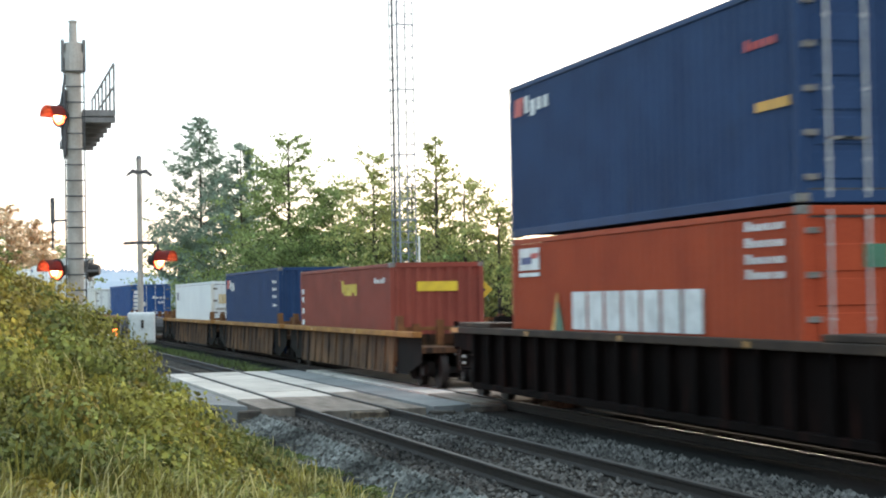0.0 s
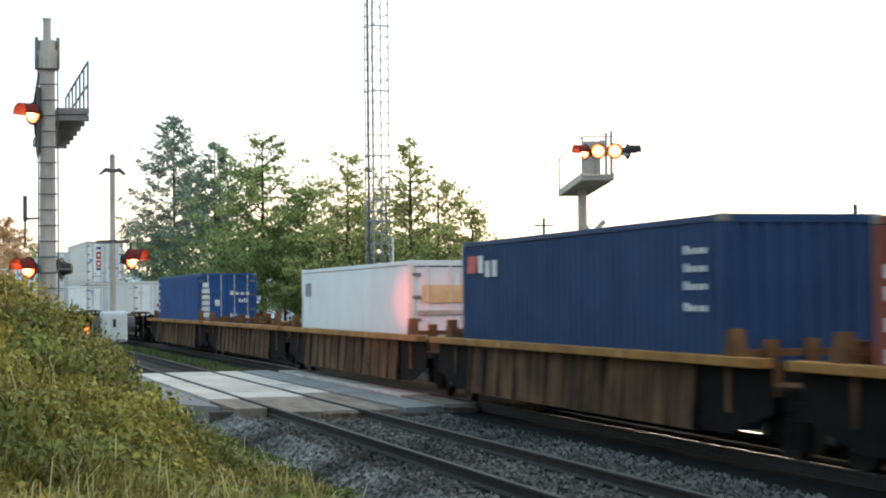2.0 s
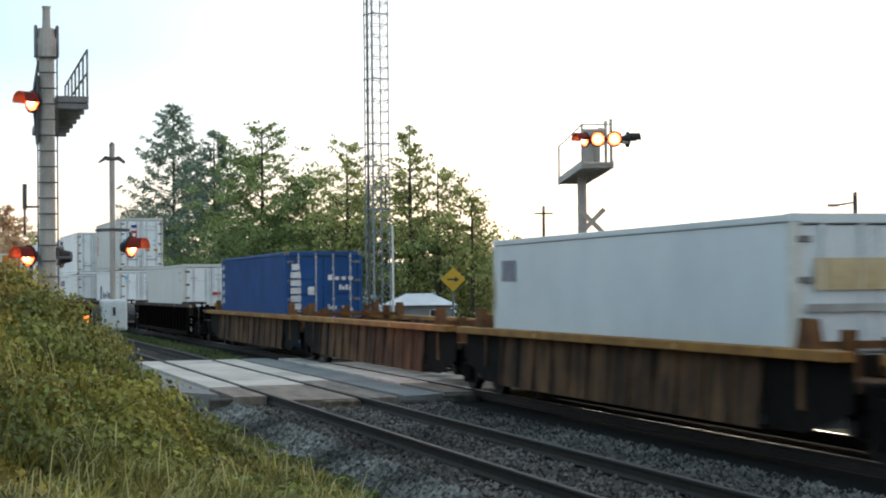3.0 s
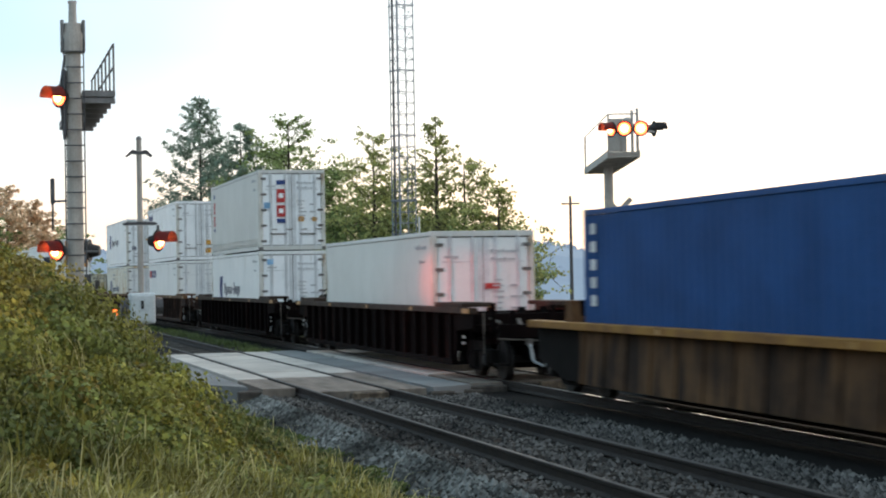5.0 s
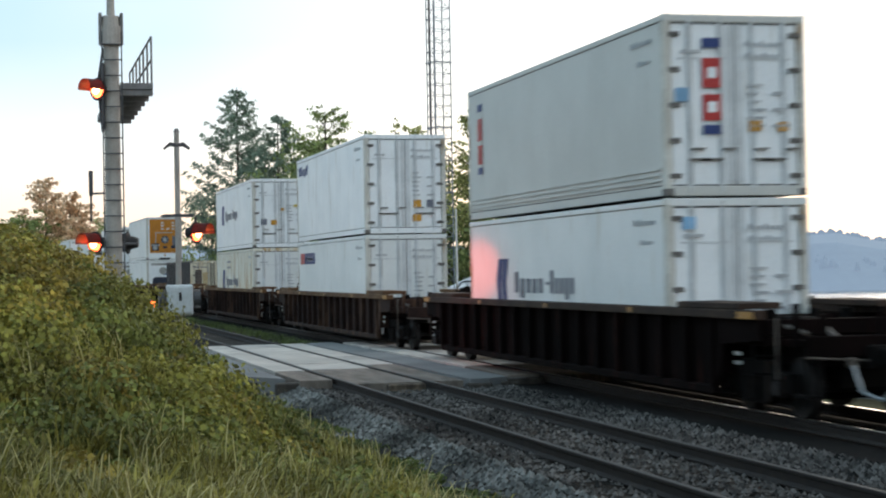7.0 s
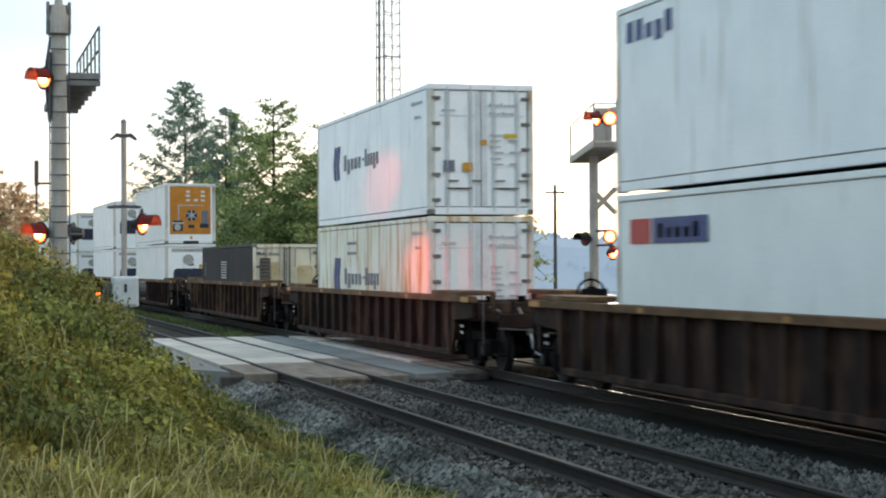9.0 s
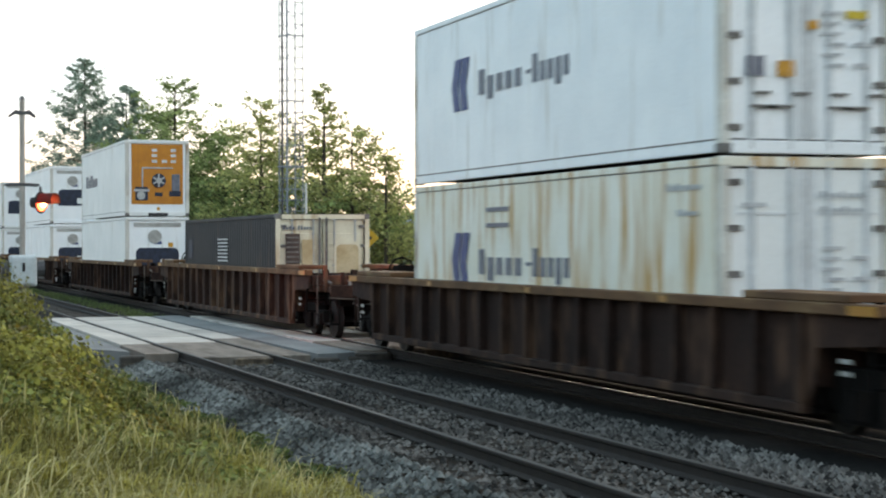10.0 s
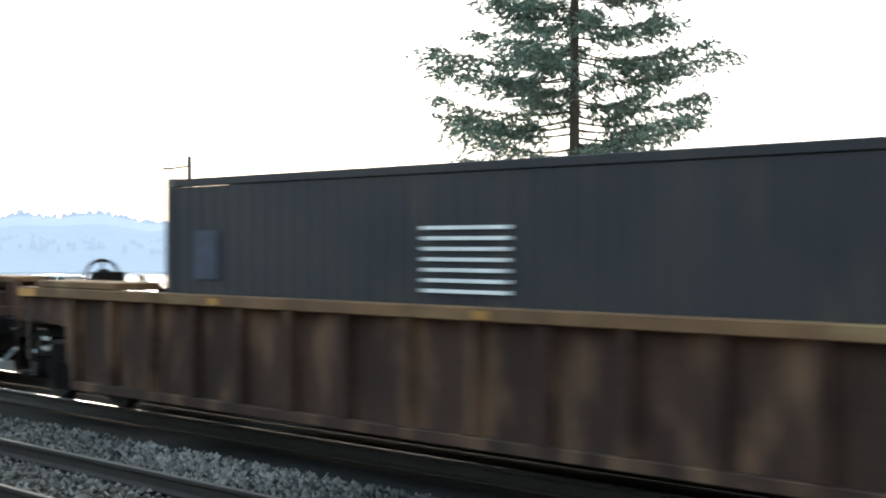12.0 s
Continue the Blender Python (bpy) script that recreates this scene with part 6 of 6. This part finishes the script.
def tree(az, d, top_el, half_deg, seed, leaf, label, lean=0.0, low=0.18, airy=0.5, count=5200, leaf_size=0.25, pointed=0.6):
    """A broadleaf tree: trunk, limbs and a crown of leaf sprays set along the limbs, with gaps between them."""
    count = int(count * (1.55 if leaf == "leaf_light" else 2.0))
    rng = np.random.default_rng(seed)
    x, y = polar(az, d)
    h = 2.11 + d * math.tan(radians(top_el)) + 0.6
    r = 2.1 * d * math.tan(radians(half_deg))
    t = tagged(new("tree"), label, "tree", "trees behind the train")
    t.matrix_basis = pose(x, y, -0.6)
    bm = bmesh.new()
    tr = 0.018 * h
    mid = Vector((lean * h * 0.4, 0, h * 0.5))
    tip = Vector((lean * h, 0, h * 0.98))
    tube(bm, (0, 0, -0.3), mid, tr, tr * 0.6, 8)
    tube(bm, mid, tip, tr * 0.6, 0.02, 7)
    cs = []
    n = int(26 + h * 2.2)
    for i in range(n):
        f = low + (0.97 - low) * (i + rng.random() * 0.6) / n
        p0 = mid * (f / 0.5) if f < 0.5 else mid + (tip - mid) * ((f - 0.5) / 0.48)
        reach = r * (1 - ((f - low) / (1 - low)) ** (1 / pointed) * 0.88) * rng.uniform(0.55, 1.12)
        reach *= 0.65 + 0.35 * smooth01(low, low + 0.2, f)
        a = rng.uniform(0, 2 * math.pi)
        rise = rng.uniform(0.25, 0.75)
        p1 = p0 + Vector((math.cos(a) * reach, math.sin(a) * reach, reach * rise))
        tube(bm, p0, p1, tr * 0.22 * (1 - f * 0.6), 0.012, 5, False)
        for j in range(3):
            q = p0.lerp(p1, rng.uniform(0.35, 0.9))
            e = q + Vector(rng.normal(size=3)) * reach * 0.22
            tube(bm, q, e, 0.02, 0.008, 4, False)
            cs.append((e, 0.15 * reach + 0.16))
        for u in np.linspace(0.35, 1.0, 4):
            cs.append((p0.lerp(p1, float(u)), 0.11 * reach + 0.2))
    part("trunk", bm, M["bark"], t)
    w = np.array([c[1] ** 2.0 for c in cs])
    pick = rng.choice(len(cs), size=count, p=w / w.sum())
    cen = np.array([cs[i][0] for i in pick])
    rad = np.array([cs[i][1] for i in pick])
    pts = cen + unit(rng, count) * (rad * rng.random(count) ** airy)[:, None] * np.array((1.15, 1.15, 0.42))
    nr = unit(rng, count, 0.5)
    up = np.cross(nr, unit(rng, count))
    up /= np.linalg.norm(up, axis=1)[:, None]
    s = rng.uniform(0.5, 1.15, count) * leaf_size
    crown = quads("crown", pts, nr, up, s * 0.75, s, M[leaf], t)
    crown["kind"] = "stuff"
    return t


def fir(az, d, top, radius, seed, name_label="tall dark fir tree with open drooping branches", leaf="needle", n=150, droop=0.20, sweep=0.30, girth=0.20, start=0.10, dense=1.0, spray=(0.14, 0.30)):
    """A conifer: a straight trunk with whorled branches that carry hanging sprays of needles."""
    rng = np.random.default_rng(seed)
    x, y = polar(az, d)
    t = tagged(new("fir_tree"), name_label, "tree")
    t.matrix_basis = pose(x, y, -0.6)
    bm = bmesh.new()
    tube(bm, (0, 0, -0.3), (0, 0, top * 0.5), girth, girth * 0.7, 10)
    tube(bm, (0, 0, top * 0.5), (0, 0, top), girth * 0.7, 0.02, 8)
    P0, D, L = [], [], []
    for i in range(n):
        f = start + (0.985 - start) * (i / n)
        z = top * f
        a = rng.uniform(0, 2 * math.pi)
        reach = radius * (1 - f) ** 0.8 * rng.uniform(0.5, 1.15) * (0.40 + 0.60 * smooth01(start - 0.04, start + 0.32, f)) + 0.3
        out = Vector((math.cos(a), math.sin(a), 0))
        pts = []
        for k in range(7):
            u = k / 6
            pts.append(Vector((0, 0, z)) + out * reach * u + Vector((0, 0, reach * (-droop * u + sweep * u * u))))
        for k in range(6):
            tube(bm, pts[k], pts[k + 1], 0.05 * (1 - k / 7) * (1.1 - f), 0.05 * (1 - (k + 1) / 7) * (1.1 - f) + 0.004, 5, False)
        sidev = Vector((-out.y, out.x, 0))
        for k in range(int((14 + reach * 16) * dense)):
            u = rng.uniform(0.14, 1.0) ** 0.8
            g = u * 6
            j = min(5, int(g))
            p = pts[j].lerp(pts[j + 1], g - j)
            sg = rng.choice((-1, 1))
            ln = reach * rng.uniform(0.12, 0.32) * (1.1 - 0.7 * u) + 0.16
            dr = (sidev * sg * rng.uniform(0.4, 1.0) + out * rng.uniform(0.3, 1.0) + Vector((0, 0, rng.uniform(-0.75, 0.15) + sweep - 0.26))).normalized()
            q = int(3 + ln * 6)
            for v in range(q):
                P0.append(p + dr * ln * (v + rng.random()) / q + Vector(rng.normal(size=3)) * 0.07)
                D.append((dr + Vector(rng.normal(size=3)) * 0.35).normalized())
                L.append(rng.uniform(*spray))
    part("trunk", bm, M["bark"], t)
    k = len(P0)
    D = np.array([tuple(v) for v in D])
    nr = np.cross(D, unit(rng, k))
    nr /= np.linalg.norm(nr, axis=1)[:, None]
    L = np.array(L)
    crown = quads("crown", [tuple(v) for v in P0], nr, D, L * 0.36, L, M[leaf], t)
    crown["kind"] = "stuff"


def woods():
    tall = "tall slender tree with airy blue-green foliage"
    full = "leafy green tree with gaps of evening sky"
    pine = "tall blue-green conifer with upswept ragged branches"
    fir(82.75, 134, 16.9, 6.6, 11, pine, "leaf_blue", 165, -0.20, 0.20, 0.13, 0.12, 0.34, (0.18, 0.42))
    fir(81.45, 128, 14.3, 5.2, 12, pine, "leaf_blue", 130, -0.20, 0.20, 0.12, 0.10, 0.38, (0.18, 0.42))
    tree(79.9, 118, 5.4, 1.35, 13, "leaf_tree", full, count=6000, pointed=0.6, low=0.1)
    tree(78.5, 116, 3.7, 1.2, 14, "leaf_tree", full, count=5000, low=0.08)
    tree(77.15, 108, 4.75, 1.25, 15, "leaf_light", full, count=4300, low=0.1, airy=0.6)
    tree(75.1, 104, 5.35, 0.6, 16, "leaf_light", tall, count=1500, low=0.35, airy=0.6)
    tree(75.9, 110, 3.9, 1.1, 17, "leaf_light", full, count=2700, low=0.08, airy=0.6)
    tree(74.2, 102, 3.9, 1.1, 18, "leaf_light", full, count=2700, low=0.08, airy=0.6)
    tree(73.1, 100, 3.0, 1.0, 19, "leaf_light", full, count=2500, low=0.06, airy=0.6)
    shrub = "broad low shrub with dense dark leaves"
    for i, (az, d, el, hw) in enumerate(((83.1, 140, 1.9, 1.1), (81.2, 126, 2.2, 1.4), (79.2, 114, 2.1, 1.3), (77.6, 112, 1.9, 1.3), (75.8, 108, 1.6, 1.3), (74.0, 104, 1.5, 1.2), (72.9, 106, 1.2, 0.9))):
        tree(az, d, el, hw, 30 + i, "leaf_tree", shrub, count=3600, low=0.02, pointed=0.35)
    # the first two have sunset light painted into their leaf colour
    warm = "far broadleaf tree against the sunset"
    tree(88.85, 236, 3.2, 0.66, 50, "leaf_sunset", warm, count=2600, leaf_size=0.55)
    tree(88.1, 240, 2.7, 0.55, 51, "leaf_sunset", warm, count=2200, leaf_size=0.55)
    tree(87.2, 250, 1.9, 0.7, 52, "leaf_tree", warm, count=1800, leaf_size=0.5)
    tree(89.6, 230, 1.9, 0.9, 53, "leaf_tree", "far dark hedge tree", count=2600, leaf_size=0.5)
    fir(48.35, 57, 21.0, 7.9, 60, dense=0.8, n=150)
    for i, (az, d, el, hw) in enumerate(((41.0, 72, -1.9, 0.8), (38.5, 70, -1.5, 1.0), (44.5, 25, -3.7, 2.6), (40.0, 24, -3.8, 2.6), (35.5, 24, -3.7, 2.6), (46.5, 22, -4.3, 2.4))):
        tree(az, d, el, hw, 80 + i, "leaf_tree", shrub, count=2500, low=0.02, pointed=0.35, leaf_size=0.16)


def ridge(name, label, az0, az1, d, el0, material, seed, tall):
    """A far wooded hill: a rising slope with a ragged row of tree crowns."""
    rng = np.random.default_rng(seed)
    bm = bmesh.new()
    n = 80
    prev = None
    for i in range(n + 1):
        az = az0 + (az1 - az0) * i / n
        e = el0(az) - 0.12
        rows = []
        for f, dd in ((-12.0, d - 40), (0.35, d - 10), (0.8, d + 20), (1.0, d + 60), (0.2, d + 260)):
            x, y = polar(az, dd)
            top = 2.11 + (d + 60) * math.tan(radians(e))
            rows.append(bm.verts.new((x, y, -10.5 if f < 0 else -8 + (top + 8) * f)))
        if prev:
            for a in range(4):
                bm.faces.new((prev[a], rows[a], rows[a + 1], prev[a + 1]))
        prev = rows
    for i in range(2300):
        az = rng.uniform(az0, az1)
        f = rng.uniform(0, 1) if i < 1500 else rng.uniform(0.92, 1.04)
        dd = d - 20 + 90 * f
        e = el0(az) - 0.12
        top = -8 + (2.11 + (d + 60) * math.tan(radians(e)) + 8) * (0.35 + 0.65 * f)
        x, y = polar(az, dd)
        hh = rng.uniform(0.5, 1.15) * tall * (1.35 if rng.random() < 0.04 else 1.0)
        rr = hh * rng.uniform(0.35, 0.7)
        tube(bm, (x, y, top - hh * 0.5), (x, y, top + hh * 0.25), rr, rr * 0.75, 6, False)
        tube(bm, (x, y, top + hh * 0.25), (x, y, top + hh * 0.55), rr * 0.75, rr * 0.3, 6)
    ob = part(name, bm, material)
    return tagged(ob, label, "hill", kind="structure")


near_cantilever()
flasher_mast()
far_cantilever()
radio_tower()
small_poles()
parked_car(59.7, 63, 68, M["car_dark"], "dark parked off-road car beyond the tracks", 1.8)
parked_car(56.9, 66, 75, M["car_white"], "white parked car beyond the tracks", 1.45)
parked_car(64.7, 96, 20, M["car_white"], "white parked van by the water", 1.9)
parked_car(67.25, 98, 15, M["car_white"], "white parked car near the shore", 1.55)
shed()
# the blue haze over both hills comes from their glowing material
ridge("backdrop_hill_far", "wooded hill across the water, blue haze in its glow", 35, 92, 800, lambda a: 0.95 + 0.12 * math.sin(a * 0.9) + 0.08 * math.sin(a * 2.3), M["hill_far_haze"], 5, 3.4)
ridge("backdrop_hill_near", "dark wooded headland across the water, haze in its glow", 22, 57, 480, lambda a: float(np.interp(a, [22, 40, 44, 48, 52, 57], [1.5, 1.35, 1.15, 0.7, 0.62, 0.25])), M["hill_near_haze"], 6, 3.6)
woods()
undergrowth()


def ballast_stones():
    rng = np.random.default_rng(9)
    base = np.array([(1, 0, -0.3), (0.2, 1, -0.2), (-0.9, 0.4, -0.3), (-0.6, -0.9, -0.1), (0.5, -0.8, -0.25), (0.1, 0.05, 0.8)])
    tri = [(0, 1, 5), (1, 2, 5), (2, 3, 5), (3, 4, 5), (4, 0, 5), (4, 3, 2, 1, 0)]
    k = 0
    zones = ((4.45, 5.6, 11000), (8.35, 9.62, 10300), (5.6, 8.35, 10500))
    piles = {"stone": ([], []), "stone_dark": ([], [])}
    for y0, y1, cnt in zones:
        verts, faces = piles["stone" if y0 < 5 else "stone_dark"]
        k = len(verts)
        for _ in range(cnt):
            x = -9 - 28 * rng.random() ** 1.15
            y = rng.uniform(y0, y1)
            if x < np.interp(y, [4.4, 5.5, 6.3, 7.1, 9.0, 10.0], [-36.9, -34.8, -33.4, -32.6, -33.1, -33.9]):
                continue
            if y < 5.4 and rng.random() > 0.12 + 0.88 * smooth01(4.5, 5.4, y + 0.5 * noise.noise((x * 0.5, y, 4))):
                continue
            if min(abs(y - NEAR_Y - 0.7525), abs(y - NEAR_Y + 0.7525)) < 0.1:
                continue
            rel = y - NEAR_Y
            top = -0.20 if rel > -1.55 else -0.20 - 0.3 * min(1.0, (-1.55 - rel) / 0.9)
            if y > 5.5 and y < 8.6:
                top = -0.178
            s = rng.uniform(0.024, 0.062) * (0.75 if 5.6 < y < 8.5 else 1.0)
            a = rng.uniform(0, 6.28)
            ca, sa = math.cos(a), math.sin(a)
            q = base * rng.uniform(0.7, 1.2, (6, 3)) * s
            xx = q[:, 0] * ca - q[:, 1] * sa + x
            yy = q[:, 0] * sa + q[:, 1] * ca + y
            zz = q[:, 2] + top + rng.uniform(-0.005, 0.03)
            verts += list(zip(xx.tolist(), yy.tolist(), zz.tolist()))
            faces += [tuple(i + k for i in f) for f in tri]
            k += 6
    for key, lab in (("stone", "loose grey crushed stones on the ballast shoulder"), ("stone_dark", "grimy dark ballast stones between the rails")):
        tagged(raw("ballast_stones", *piles[key], M[key]), lab, "gravel", kind="stuff")


ballast_stones()
motions()
